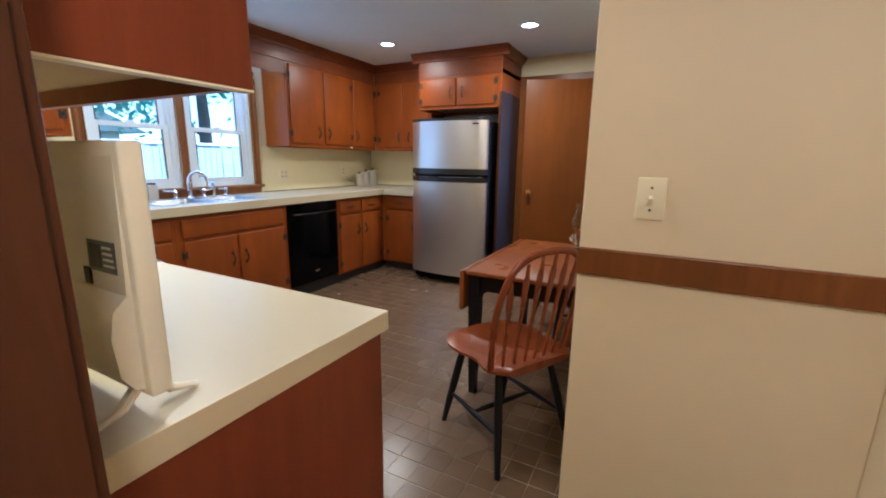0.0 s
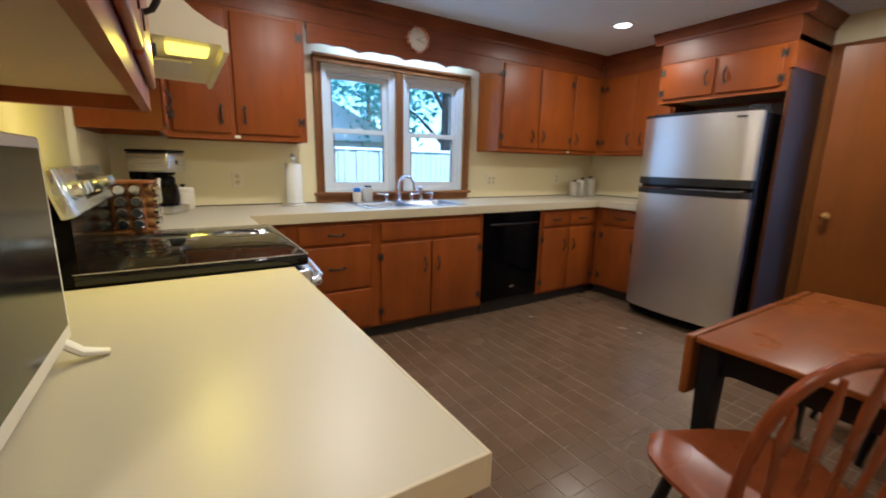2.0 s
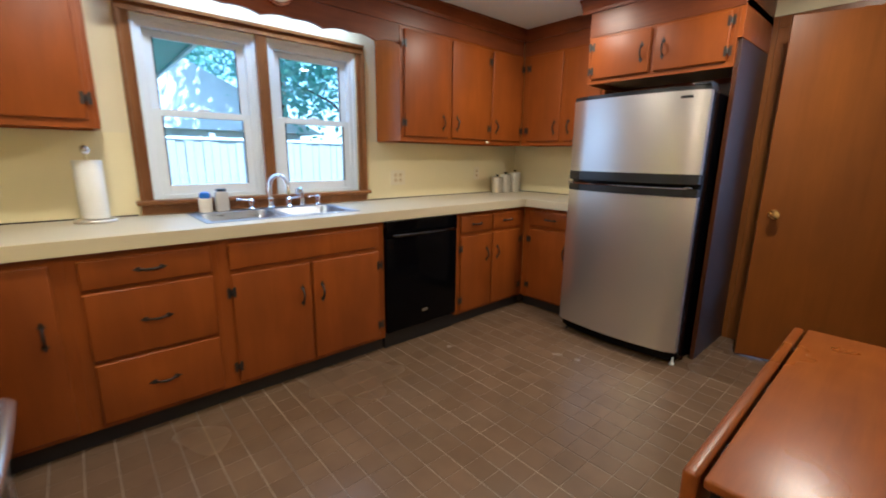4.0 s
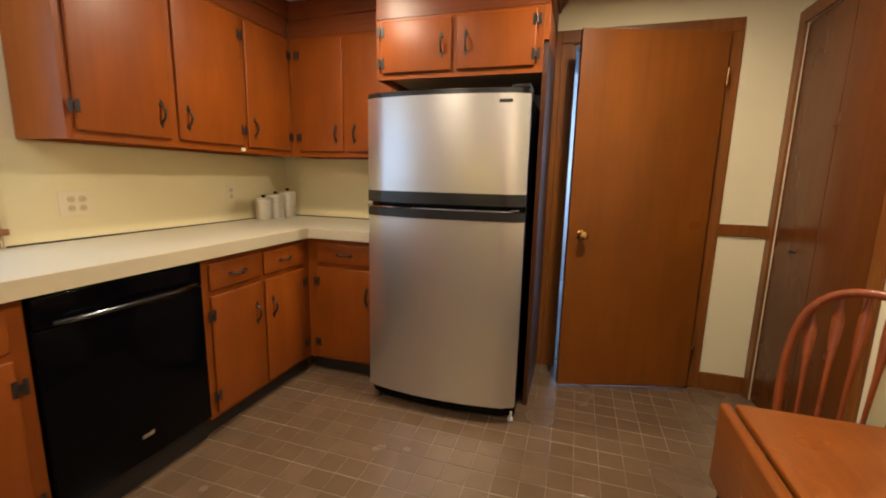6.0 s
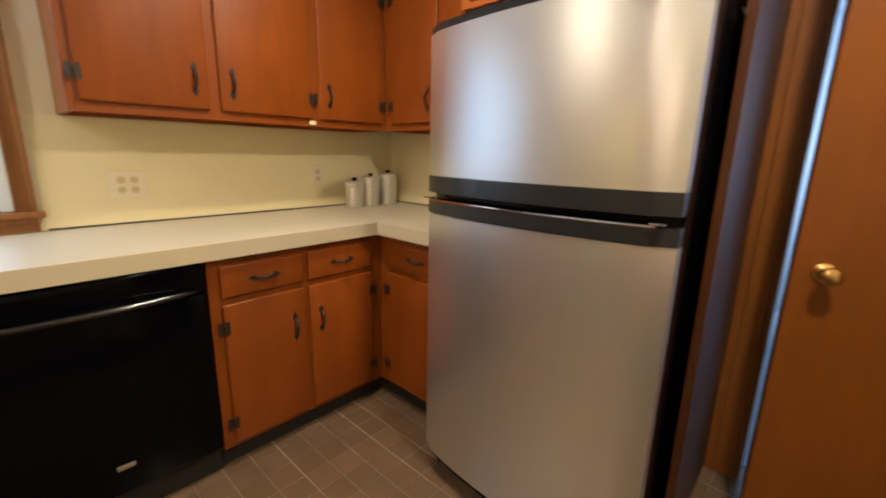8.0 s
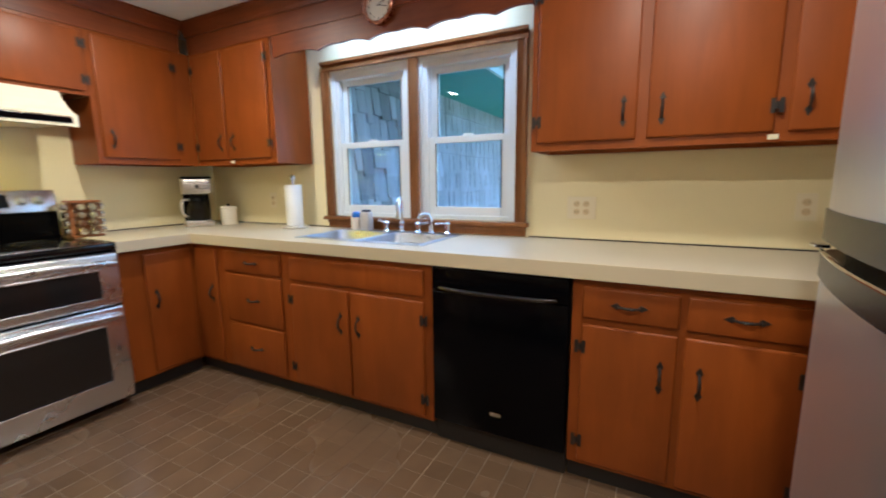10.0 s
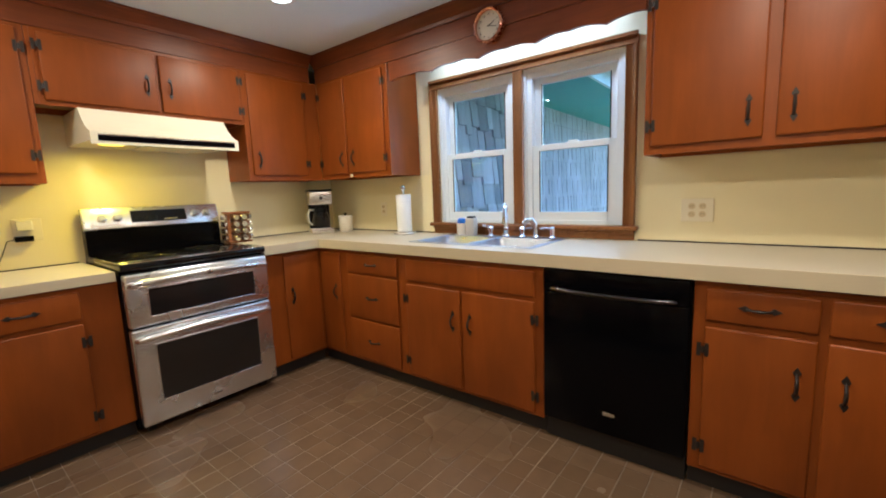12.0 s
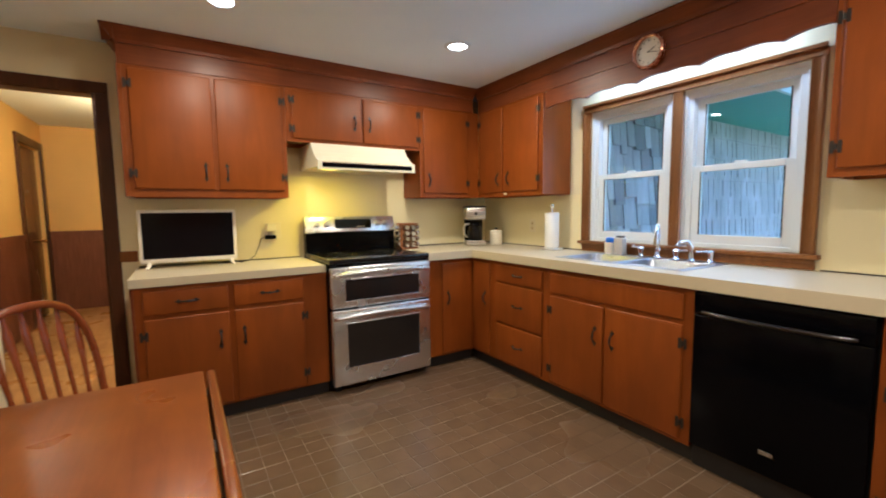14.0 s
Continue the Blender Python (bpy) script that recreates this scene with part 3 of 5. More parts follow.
# base run under the window
cabinet("drawer_cabinet", west(1.01), 0.545, BB, BT, BD, [L("drawer", 0.04, 0.515, 0.705, 0.83, "c"), L("drawer", 0.04, 0.515, 0.395, 0.69, "c"), L("drawer", 0.04, 0.515, 0.105, 0.38, "c")], "reddish stained base cabinet with three drawers", True)
cabinet("sink_cabinet", west(1.555), 0.935, BB, BT, BD, [L("drawer_front", 0.045, 0.892, 0.70, 0.828), L("door", 0.045, 0.446, 0.105, 0.678, "r", "l", 0.50), L("door", 0.461, 0.892, 0.105, 0.678, "l", "r", 0.50)], "reddish stained sink base cabinet with two doors", True)
cabinet("base_cabinet", west(3.11), 0.785, BB, BT, BD, [L("drawer", 0.04, 0.365, 0.705, 0.828, "c"), L("drawer", 0.387, 0.72, 0.705, 0.828, "c"), L("door", 0.04, 0.365, 0.105, 0.68, "r", "l", 0.52), L("door", 0.387, 0.72, 0.105, 0.68, "l", "r", 0.52), L("cutting_board", 0.17, 0.59, 0.84, 0.856)], "stained base cabinet with two drawers and two doors", True)
cabinet("base_cabinet", north(-2.835), 0.475, BB, BT, BD - 0.01, [L("drawer", 0.07, 0.46, 0.705, 0.828, "c"), L("door", 0.07, 0.46, 0.105, 0.68, "r", "l", 0.52)], "stained corner base cabinet beside the fridge", True)
# corner beside the stove
corner = thing("corner_cabinet", west(0.735), "stained corner base cabinet with folding doors", "cabinet", "stained kitchen cabinets")
part("body", box(0.0, 0, BB, 0.275, BD, BT, 0.0015), CAB, corner)
part("toe_kick", box(-0.04, 0.035, 0, 0.275, BD, BB), KICK, corner, "black toe kick")
leaf(corner, "door", 0.02, 0.235, 0.105, 0.828, "r", None, pull_at=0.55)
cabinet("corner_cabinet_leaf", south(-2.38), 0.455, BB, BT, BD, [L("door", 0.15, 0.425, 0.105, 0.828, "l", None, 0.55)], "stained corner base cabinet beside the stove", True, body_extra=((0.457, 0.04, BB, 1.06, BD, BT),))
# base left of the stove
cabinet("base_cabinet", south(-0.575), 1.045, BB, BT - 0.018, BD, [L("drawer", 0.04, 0.455, 0.68, 0.818, "c"), L("drawer", 0.483, 0.89, 0.68, 0.818, "c"), L("door", 0.04, 0.455, 0.10, 0.66, "r", "l", 0.50), L("door", 0.483, 0.89, 0.10, 0.66, "l", "r", 0.50)], "stained base cabinet with two drawers and two doors", True)
# end face, darker and redder than the cabinet fronts
endp = thing("counter_side_cover", pose(-0.575, 0.735, 0), "dark red-brown end panel of the counter", "panel")
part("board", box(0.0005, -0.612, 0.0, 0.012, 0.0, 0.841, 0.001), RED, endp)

UB, UT, UD = 1.355, 2.105, 0.305
DB, DT = 1.39, 2.085
UY = YS + 0.31                                            # front of the uppers over the stove
UX = XW + 0.31                                            # front of the uppers on the window wall


CROWN = [(0.0, ZC - 0.085), (-0.012, ZC - 0.085), (-0.016, ZC - 0.066), (-0.040, ZC - 0.034), (-0.052, ZC - 0.016), (-0.060, ZC - 0.012), (-0.060, ZC - 0.001), (0.0, ZC - 0.001)]


def fascia(name, m, u0, u1, depth, label="stained board and crown moulding above the cabinets"):
    """Board between the doors and the ceiling, with a crown whose profile leans forward."""
    f = thing(name, m, label, "crown moulding")
    part("fascia_board", box(max(u0, 0.0), -0.006, UT, u1, 0.016, ZC - 0.02, 0.002), CAB_DARK, f)
    prof = [(0.0, ZC - 0.085), (-0.012, ZC - 0.085), (-0.016, ZC - 0.066), (-0.040, ZC - 0.034), (-0.052, ZC - 0.016), (-0.060, ZC - 0.012), (-0.060, ZC - 0.001), (0.0, ZC - 0.001)]
    part("crown", extrude_outline([(y - 0.006, z) for y, z in prof], "x", u0 - 0.0, u1, 0.0), CAB_DARK, f)
    return f


CAB_DARK = wood("fascia_stain", (0.17, 0.044, 0.012), (0.26, 0.070, 0.015), 0.34, (1.6, 22, 22))
cabinet("wall_cabinet", south(-0.557, UY), 0.913, UB - 0.013, UT, UD, [L("door", 0.045, 0.465, DB, DT, "r", "l", 1.50), L("door", 0.485, 0.885, DB, DT, "l", "r", 1.50)], "orange-brown stained wall cabinet with two doors")
# thin board over the end, darker and redder than the cabinet stain
ec = thing("end_cover", south(-0.557, UY), "dark red-brown cover on the cabinet end", "panel")
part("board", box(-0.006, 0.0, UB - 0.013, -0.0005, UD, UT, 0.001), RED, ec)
part("edge_strip", box(-0.0065, -0.001, UB - 0.0165, 0.016, UD, UB - 0.0135), PLATE, ec, "pale bottom edge strip")
cabinet("wall_cabinet", south(-1.472, UY), 1.055, 1.735, UT, UD, [L("door", 0.04, 0.544, 1.757, DT, "r", "l", 1.90), L("door", 0.562, 1.035, 1.757, DT, "l", "r", 1.90)], "stained low wall cabinet above the range hood")
cabinet("wall_cabinet", south(-2.529, UY), 0.61, UB, UT, UD, [L("door", 0.03, 0.475, DB, DT, "l", "r", 1.50)], "stained corner wall cabinet beside the hood")
cabinet("wall_cabinet", west(UY + 0.002, UX), 0.792, UB, UT, 0.305, [L("door", 0.03, 0.336, DB, DT, "r", "l", 1.50), L("door", 0.365, 0.752, DB, DT, "l", "r", 1.50)], "stained wall cabinet between corner and window")
cabinet("wall_cabinet", west(2.848, UX), 1.33, UB, UT, 0.305, [L("door", 0.03, 0.435, DB, DT, "r", "l", 1.50), L("door", 0.475, 0.885, DB, DT, "l", "r", 1.50), L("door", 0.925, 1.30, DB, DT, "l", "r", 1.50)], "stained wall cabinet with three doors beside the window")
cabinet("wall_cabinet", north(UX + 0.002, 4.18), 0.77, UB, UT, 0.305, [L("door", 0.07, 0.40, DB, DT, "r", "l", 1.50), L("door", 0.435, 0.745, DB, DT, "l", "r", 1.50)], "stained wall cabinet between corner and fridge")
# cabinet over the fridge with the tall side panel
cabinet("fridge_cabinet", north(-2.366, 3.91), 0.888, 1.755, UT - 0.045, 0.575, [L("door", 0.035, 0.425, 1.785, 2.045, "r", "l", 1.91), L("door", 0.455, 0.852, 1.785, 2.045, "l", "r", 1.91)], "bright orange-brown stained cabinet above the fridge")
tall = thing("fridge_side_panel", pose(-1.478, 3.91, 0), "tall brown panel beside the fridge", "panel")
# lower board, much darker brown than the stained piece above 1.9 m
part("board", box(0.0, 0.02, 0, 0.022, 0.578, 1.9, 0.001), DARKSIDE, tall, "dark brown board")
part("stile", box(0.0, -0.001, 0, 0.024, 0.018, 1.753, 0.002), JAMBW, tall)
part("side", box(0.0005, -0.001, 1.902, 0.024, 0.578, UT, 0.001), CAB, tall)
cs = fascia("crown_south", south(-0.557, UY), -0.058, 2.52, UD)
part("crown_return", extrude_outline([(-0.001 + y, z) for y, z in CROWN], "y", -0.062, UD), CAB_DARK, cs)
part("end_board", box(0.0, 0.016, UT, 0.016, UD, ZC - 0.02), CAB_DARK, cs)
fascia("crown_west", west(UY, UX), -0.0, 3.74, 0.305)
fascia("crown_north", north(UX, 4.18), 0.0, 0.775, 0.305)
ff = thing("crown_fridge", north(-2.366, 3.91), "stained board and crown above the fridge cabinet", "crown moulding")
part("fascia_board", box(-0.001, -0.004, UT - 0.044, 0.912, 0.575, ZC - 0.02, 0.002), CAB_DARK, ff)
prof = [(0.0, ZC - 0.085), (-0.012, ZC - 0.085), (-0.016, ZC - 0.066), (-0.040, ZC - 0.034), (-0.052, ZC - 0.016), (-0.060, ZC - 0.012), (-0.060, ZC - 0.001), (0.0, ZC - 0.001)]
part("crown", extrude_outline([(y - 0.004, z) for y, z in prof], "x", -0.06, 0.978), CAB_DARK, ff)
for s, u in ((1, 0.912), (-1, -0.001)):
    part("crown", extrude_outline([(u - s * y, z) for y, z in prof], "y", -0.003, 0.575 if s > 0 else 0.27), CAB_DARK, ff)

# scalloped valance over the window
val = thing("valance", west(1.236, UX), "brown scalloped wooden valance over the window", "valance")
pts, w = [(0.0, UT - 0.001), (0.0, 1.985)], 1.61
for i in range(1, 108):
    u = w * i / 108
    big, small = abs(math.sin(math.pi * u / w * 4.5)), abs(math.sin(math.pi * u / w * 9.0))
    pts.append((u, 1.972 + 0.017 * big ** 0.8 + 0.008 * small))
pts += [(w, 1.985), (w, UT - 0.001)]
part("board", extrude_outline(pts, "y", 0.0, 0.018), CAB_DARK, val)
part("top_cleat", box(0.0, 0.0185, UT - 0.03, 1.61, 0.04, UT - 0.001), CAB_DARK, val)
tb = thing("fluorescent_tube", pose(XW + 0.155, 2.05, 2.17), "lit fluorescent tube behind the valance", "lamp")
part("tube", tube([(0, -0.58, 0), (0, 0.58, 0)], 0.013, 12), TUBE, tb, "lit tube", True)
part("housing", box(-0.03, -0.62, 0.015, 0.03, 0.62, 0.055, 0.004), WHITE, tb)
hb = thing("valance_soffit", west(1.236, UX), "white board above the window lamp", "panel")
part("board", box(0.0, 0.02, 2.226, 1.61, 0.309, 2.24), WHITE, hb)

# ---- counters ----
ct = thing("countertop", pose(0, 0, 0), "cream laminate L-shaped countertop with squared edge", "countertop")
SK = (-3.395, -2.925, 1.545, 2.385)                       # sink cut-out
top_z0 = CT - 0.035
for nm, d in (("back_strip", (XW + 0.009, YS + 0.009, SK[0] + 0.012, YF - 0.009)), ("front_strip", (SK[1] - 0.012, 0.772, -2.806, 3.858)), ("slab", (SK[0] + 0.012, 0.772, SK[1] - 0.012, SK[2] + 0.012)),
              ("slab", (SK[0] + 0.012, SK[3] - 0.012, SK[1] - 0.012, 3.858)), ("slab", (SK[0] + 0.012, YS + 0.009, -2.388, 0.772)), ("slab", (SK[0] + 0.012, 3.858, -2.372, YF - 0.009))):
    part(nm, box(d[0], d[1], top_z0, d[2], d[3], CT), COUNTER, ct)
for d in ((-2.806, 0.778, -2.800, 3.852), (-2.806, 0.772, -2.388, 0.778), (-2.806, 3.852, -2.372, 3.858)):
    part("front_edge", box(d[0], d[1], BT, d[2], d[3], CT + 0.0005, 0.001), EDGE, ct, "squared cream edge")
ct2 = thing("countertop", pose(0, 0, 0), "cream laminate countertop beside the stove with squared edge", "countertop")
CT2, BT2 = 0.889, 0.842
part("slab", box(-1.612, YS + 0.009, CT2 - 0.035, -0.564, 0.754, CT2), COUNTER, ct2)
part("front_edge", box(-1.612, 0.754, BT2, -0.558, 0.760, CT2 + 0.0005, 0.001), EDGE, ct2, "squared cream edge")
part("end_edge", box(-0.564, YS + 0.009, BT2, -0.558, 0.754, CT2 + 0.0005, 0.001), EDGE, ct2, "squared cream edge with a dark seam")


# ---- refrigerator ----
fr = thing("refrigerator", pose(-1.905, 3.69, 0), "brushed stainless top-freezer refrigerator with black sides", "refrigerator")
FW = 0.405


def bowed(z0, z1, u0, u1, edge, bulge, back, n=14, r=0.02):
    """A door slab whose front bows out to -y, with softened sides."""
    pts = [(u0, back)]
    for i in range(n + 1):
        u = u0 + (u1 - u0) * i / n
        k = 2 * (u - u0) / (u1 - u0) - 1
        e = min(u - u0, u1 - u)
        soft = r * (1 - math.sqrt(max(0, 1 - max(0, 1 - e / r) ** 2))) if e < r else 0
        pts.append((u, edge - bulge * (1 - k * k) + soft))
    pts.append((u1, back))
    return extrude_outline(pts, "z", z0, z1)


part("body", box(-FW, 0.055, 0.03, FW, 0.74, 1.612, 0.004), BLACK, fr, "black painted case")
part("freezer_door", bowed(1.168, 1.617, -FW, FW, -0.01, 0.045, 0.05), STEELD, fr, "brushed stainless door", True)
part("fridge_door", bowed(0.095, 1.038, -FW, FW, -0.01, 0.045, 0.05), STEELD, fr, "brushed stainless door", True)
part("freezer_trim", bowed(1.112, 1.168, -FW, FW, -0.014, 0.045, 0.05), GREY, fr, "dark grey handle trim", True)
part("door_trim", bowed(1.040, 1.084, -FW, FW, -0.014, 0.045, 0.05), GREY, fr, "dark grey handle trim", True)
part("handle_recess", bowed(1.084, 1.112, -FW + 0.004, FW - 0.004, 0.022, 0.045, 0.05), BLACK, fr, "black handle recess", True)
part("handle_lip", tube([(u, -0.012 - 0.045 * (1 - (u / FW) ** 2), 1.087) for u in np.linspace(-0.36, 0.36, 13)], 0.004, 8), CHROME, fr, "bright handle lip", True)
for u in (-0.375, 0.365):
    part("handle_clip", box(u - 0.018, -0.032, 1.091, u + 0.018, -0.008, 1.097, 0.002), CHROME, fr, "bright clip at the handle end")
part("top_cover", bowed(1.618, 1.641, -FW, FW, -0.006, 0.045, 0.12), GREY, fr, "dark grey top cover", True)
part("kick_grille", bowed(0.03, 0.092, -FW + 0.01, FW - 0.01, 0.03, 0.04, 0.06), BLACK, fr, "black base grille", True)
part("hinge_cover", box(0.32, -0.01, 1.642, FW, 0.10, 1.657, 0.005), GREY, fr)
part("badge", box(0.272, -0.0375, 1.577, 0.332, -0.020, 1.591, 0.002), GREY, fr, "small dark badge")
for u in (-0.36, 0.385):
    part("foot", lathe([(0.014, 0), (0.014, 0.012), (0.008, 0.014), (0.008, 0.05)], 12, None, pose(u, 0.05, 0)), WHITE if u > 0 else KICK, fr, "levelling foot", True)

# ---- dishwasher ----
dwm = thing("dishwasher", west(2.495), "glossy black built-in dishwasher", "dishwasher")
part("body", box(0.004, 0.02, 0.0, 0.606, 0.56, 0.855), KICK, dwm)
part("door", box(0.004, -0.02, 0.115, 0.606, 0.02, 0.745, 0.006, 3), BLACK, dwm, "black door panel", True)
part("control_panel", box(0.004, -0.022, 0.748, 0.606, 0.02, 0.852, 0.006, 3), BLACK, dwm, "", True)
part("handle", tube([(0.05, -0.022, 0.762)] + [(0.05 + 0.51 * i / 12, -0.030 - 0.028 * math.sin(math.pi * i / 12) ** 0.5, 0.762) for i in range(13)] + [(0.56, -0.022, 0.762)], 0.010, 10), HANDLEBLACK, dwm, "black bowed bar handle", True)
part("kick_plate", box(0.006, 0.03, 0.0, 0.604, 0.045, 0.11), BLACK, dwm)
part("badge", box(0.285, -0.0225, 0.205, 0.335, -0.0195, 0.222, 0.001), CHROME, dwm, "small silver badge")

# ---- range ----
st = thing("electric_range", south(-1.622, 0.80), "stainless double-oven range with black ceramic top", "range")
SW = 0.755
part("body", box(0.002, 0.035, 0.04, SW - 0.002, 0.66, 0.90, 0.003), BLACK, st, "black side panels")
part("cooktop", box(-0.001, -0.012, 0.888, SW + 0.001, 0.60, 0.924, 0.008, 3), GLASSBLACK, st, "black ceramic cooktop with chrome edge", True)
part("cooktop_trim", boxes((0.0, -0.0125, 0.925, SW, -0.006, 0.928), (0.0, -0.006, 0.925, 0.006, 0.60, 0.928), (SW - 0.006, -0.006, 0.925, SW, 0.60, 0.928), bevel=0.001), CHROME, st)
for u, v, r in ((0.2, 0.15, 0.115), (0.56, 0.15, 0.09), (0.2, 0.42, 0.08), (0.56, 0.42, 0.10)):
    part("burner_ring", mesh_of(tube([(u + r * math.cos(a), v + r * math.sin(a), 0.9242) for a in np.linspace(0, 2 * math.pi, 41)], 0.0008, 4), "ring", GREY), None, st, "faint grey burner ring")


def oven_door(z0, z1, wz0, wz1, wu):
    d = part("oven_door", box(0.004, -0.026, z0, SW - 0.004, 0.034, z1, 0.014, 4), STEEL, st, "brushed stainless oven door", True)
    part("oven_window", box(wu - 0.002, -0.0285, wz0 - 0.002, SW - wu + 0.002, -0.0255, wz1 + 0.002), OVENGLASS, d, "dark oven glass")
    part("window_trim", boxes((wu - 0.009, -0.032, wz0 - 0.009, wu, -0.0258, wz1 + 0.009), (SW - wu, -0.032, wz0 - 0.009, SW - wu + 0.009, -0.0258, wz1 + 0.009), (wu, -0.032, wz1, SW - wu, -0.0258, wz1 + 0.009), (wu, -0.032, wz0 - 0.009, SW - wu, -0.0258, wz0), bevel=0.003), STEEL, d)
    hz = z1 - 0.035
    part("handle", tube([(0.028, -0.028, hz - 0.022), (0.034, -0.048, hz - 0.018), (0.075, -0.062, hz - 0.011)] + [(0.075 + (SW - 0.15) * i / 12, -0.062 - 0.010 * math.sin(math.pi * i / 12), hz - 0.011 + 0.011 * math.sin(math.pi * i / 12)) for i in range(1, 12)] + [(SW - 0.075, -0.062, hz - 0.011), (SW - 0.034, -0.048, hz - 0.018), (SW - 0.028, -0.028, hz - 0.022)], 0.017, 14), STEEL, d, "stainless bar handle", True)


oven_door(0.592, 0.872, 0.645, 0.785, 0.10)
oven_door(0.06, 0.584, 0.185, 0.485, 0.105)
part("gap", box(0.01, -0.01, 0.584, SW - 0.01, 0.03, 0.592), BLACK, st)
part("badge", box(0.35, -0.0325, 0.105, 0.40, -0.029, 0.118, 0.001), CHROME, st)
part("back_panel", extrude_outline([(0.60, 0.90), (0.655, 0.90), (0.655, 1.20), (0.62, 1.20), (0.585, 1.075), (0.585, 0.925)], "x", 0.004, SW - 0.004), BLACK, st, "black lower back panel")
slope = pose(0, 0.585, 1.075, -15.6, 0, 0)
bg = part("control_panel", moved(box(0.0, -0.014, 0.0, SW, 0.02, 0.13, 0.006, 3), slope), STEEL, st, "stainless control panel", True)
part("display", moved(box(0.235, -0.0165, 0.03, 0.545, -0.013, 0.105, 0.002), slope), GLASSBLACK, bg, "black display")
for u in np.linspace(0.26, 0.37, 5):
    for dz in (0.045, 0.06):
        part("button", moved(box(u - 0.007, -0.0178, dz, u + 0.007, -0.016, dz + 0.006), slope), GREY, bg)
for u in (0.42, 0.44, 0.46, 0.48):
    part("button", moved(box(u - 0.006, -0.0178, 0.04, u + 0.006, -0.016, 0.046), slope), DIAL, bg)
for u in (0.09, 0.165, 0.60, 0.675):
    kb = part("knob", lathe([(0.027, 0), (0.027, 0.004), (0.022, 0.006), (0.021, 0.022), (0.018, 0.026)], 20, None, slope @ pose(u, -0.014, 0.066, 90, 0, 0)), STEEL, bg, "", True)
    part("knob_bar", moved(box(u - 0.005, -0.048, 0.048, u + 0.005, -0.036, 0.084, 0.002), slope), CHROME, kb)
for u in (0.06, SW - 0.06):
    part("foot", box(u - 0.02, 0.06, 0, u + 0.02, 0.10, 0.04), KICK, st)
    part("foot", box(u - 0.02, 0.55, 0, u + 0.02, 0.59, 0.04), KICK, st)

# ---- range hood ----
hd = thing("range_hood", south(-1.628, YS + 0.001), "almond enamel range hood with lit lamp", "range hood")
HW = 0.745
b = extrude_outline([(0.0, 1.56), (0.0, 1.733), (-0.335, 1.733), (-0.352, 1.708), (-0.385, 1.668), (-0.425, 1.633), (-0.468, 1.608), (-0.505, 1.594), (-0.505, 1.533), (-0.49, 1.533), (-0.485, 1.552), (-0.03, 1.56)], "x", 0, HW, 0.003)
part("canopy", b, ALMOND, hd)
part("control_strip", box(0.03, -0.5075, 1.549, HW - 0.025, -0.504, 1.578, 0.001), BLACK, hd, "black slotted control strip")
part("strip_trim", box(0.03, -0.5078, 1.579, HW - 0.025, -0.5045, 1.583), CHROME, hd)
part("badge", moved(box(0.0, -0.004, 0.0, 0.045, 0.0, 0.012), pose(0.25, -0.352, 1.696, -39, 0, 0)), IRON, hd)
part("lamp_lens", box(0.06, -0.46, 1.541, 0.17, -0.35, 1.562, 0.006), HOODBULB, hd, "lit yellow lamp lens")
part("filter", box(0.28, -0.42, 1.543, 0.60, -0.10, 1.552, 0.002), ALU, hd, "aluminium grease filter")


# ---- sink and taps ----
sk = thing("kitchen_sink", pose(0, 0, 0), "stainless double-bowl drop-in sink", "sink")
sx0, sx1, sy0, sy1 = SK
ym = 1.965


def bowl(y0, y1, depth):
    """A rounded bowl open at the top, from its rim down."""
    b = bmesh.new()
    x0, x1 = sx0 + 0.085, sx1 - 0.03
    rings = []
    for inset, z, r in ((0.0, CT + 0.004, 0.05), (0.004, CT - 0.004, 0.05), (0.012, CT - depth + 0.04, 0.06), (0.035, CT - depth + 0.008, 0.06), (0.07, CT - depth, 0.05)):
        ring = []
        a0, a1, b0, b1 = x0 + inset, x1 - inset, y0 + inset, y1 - inset
        for cx, cy, s in ((a1 - r, b1 - r, 0), (a0 + r, b1 - r, 90), (a0 + r, b0 + r, 180), (a1 - r, b0 + r, 270)):
            ring += [b.verts.new((px, py, z)) for px, py in arc(cx, cy, r, s, s + 90, 5)]
        rings.append(ring)
    for p, q in zip(rings, rings[1:]):
        for i in range(len(p)):
            b.faces.new((p[i], p[(i + 1) % len(p)], q[(i + 1) % len(p)], q[i]))
    b.faces.new(rings[-1])
    return b


for y0, y1 in ((sy0 + 0.03, ym - 0.015), (ym + 0.015, sy1 - 0.03)):
    bo = part("bowl", bowl(y0, y1, 0.17), SINKM, sk, "", True)
    part("drain", lathe([(0.04, CT - 0.169), (0.042, CT - 0.166), (0.03, CT - 0.166), (0.02, CT - 0.168)], 20, None, pose(-3.12, (y0 + y1) / 2, 0)), CHROME, bo, "", True)
part("rim", boxes((sx0, sy0, CT - 0.004, sx0 + 0.086, sy1, CT + 0.0045), (sx1 - 0.031, sy0, CT - 0.004, sx1, sy1, CT + 0.0045), (sx0 + 0.086, sy0, CT - 0.004, sx1 - 0.031, sy0 + 0.031, CT + 0.0045),
    (sx0 + 0.086, sy1 - 0.031, CT - 0.004, sx1 - 0.031, sy1, CT + 0.0045), (sx0 + 0.086, ym - 0.016, CT - 0.004, sx1 - 0.031, ym + 0.016, CT + 0.0045), bevel=0.002), SINKM, sk)
FX = -3.355
fa = thing("kitchen_faucet", pose(FX, 2.0, CT + 0.0045), "chrome high-arc faucet with two lever handles", "faucet")
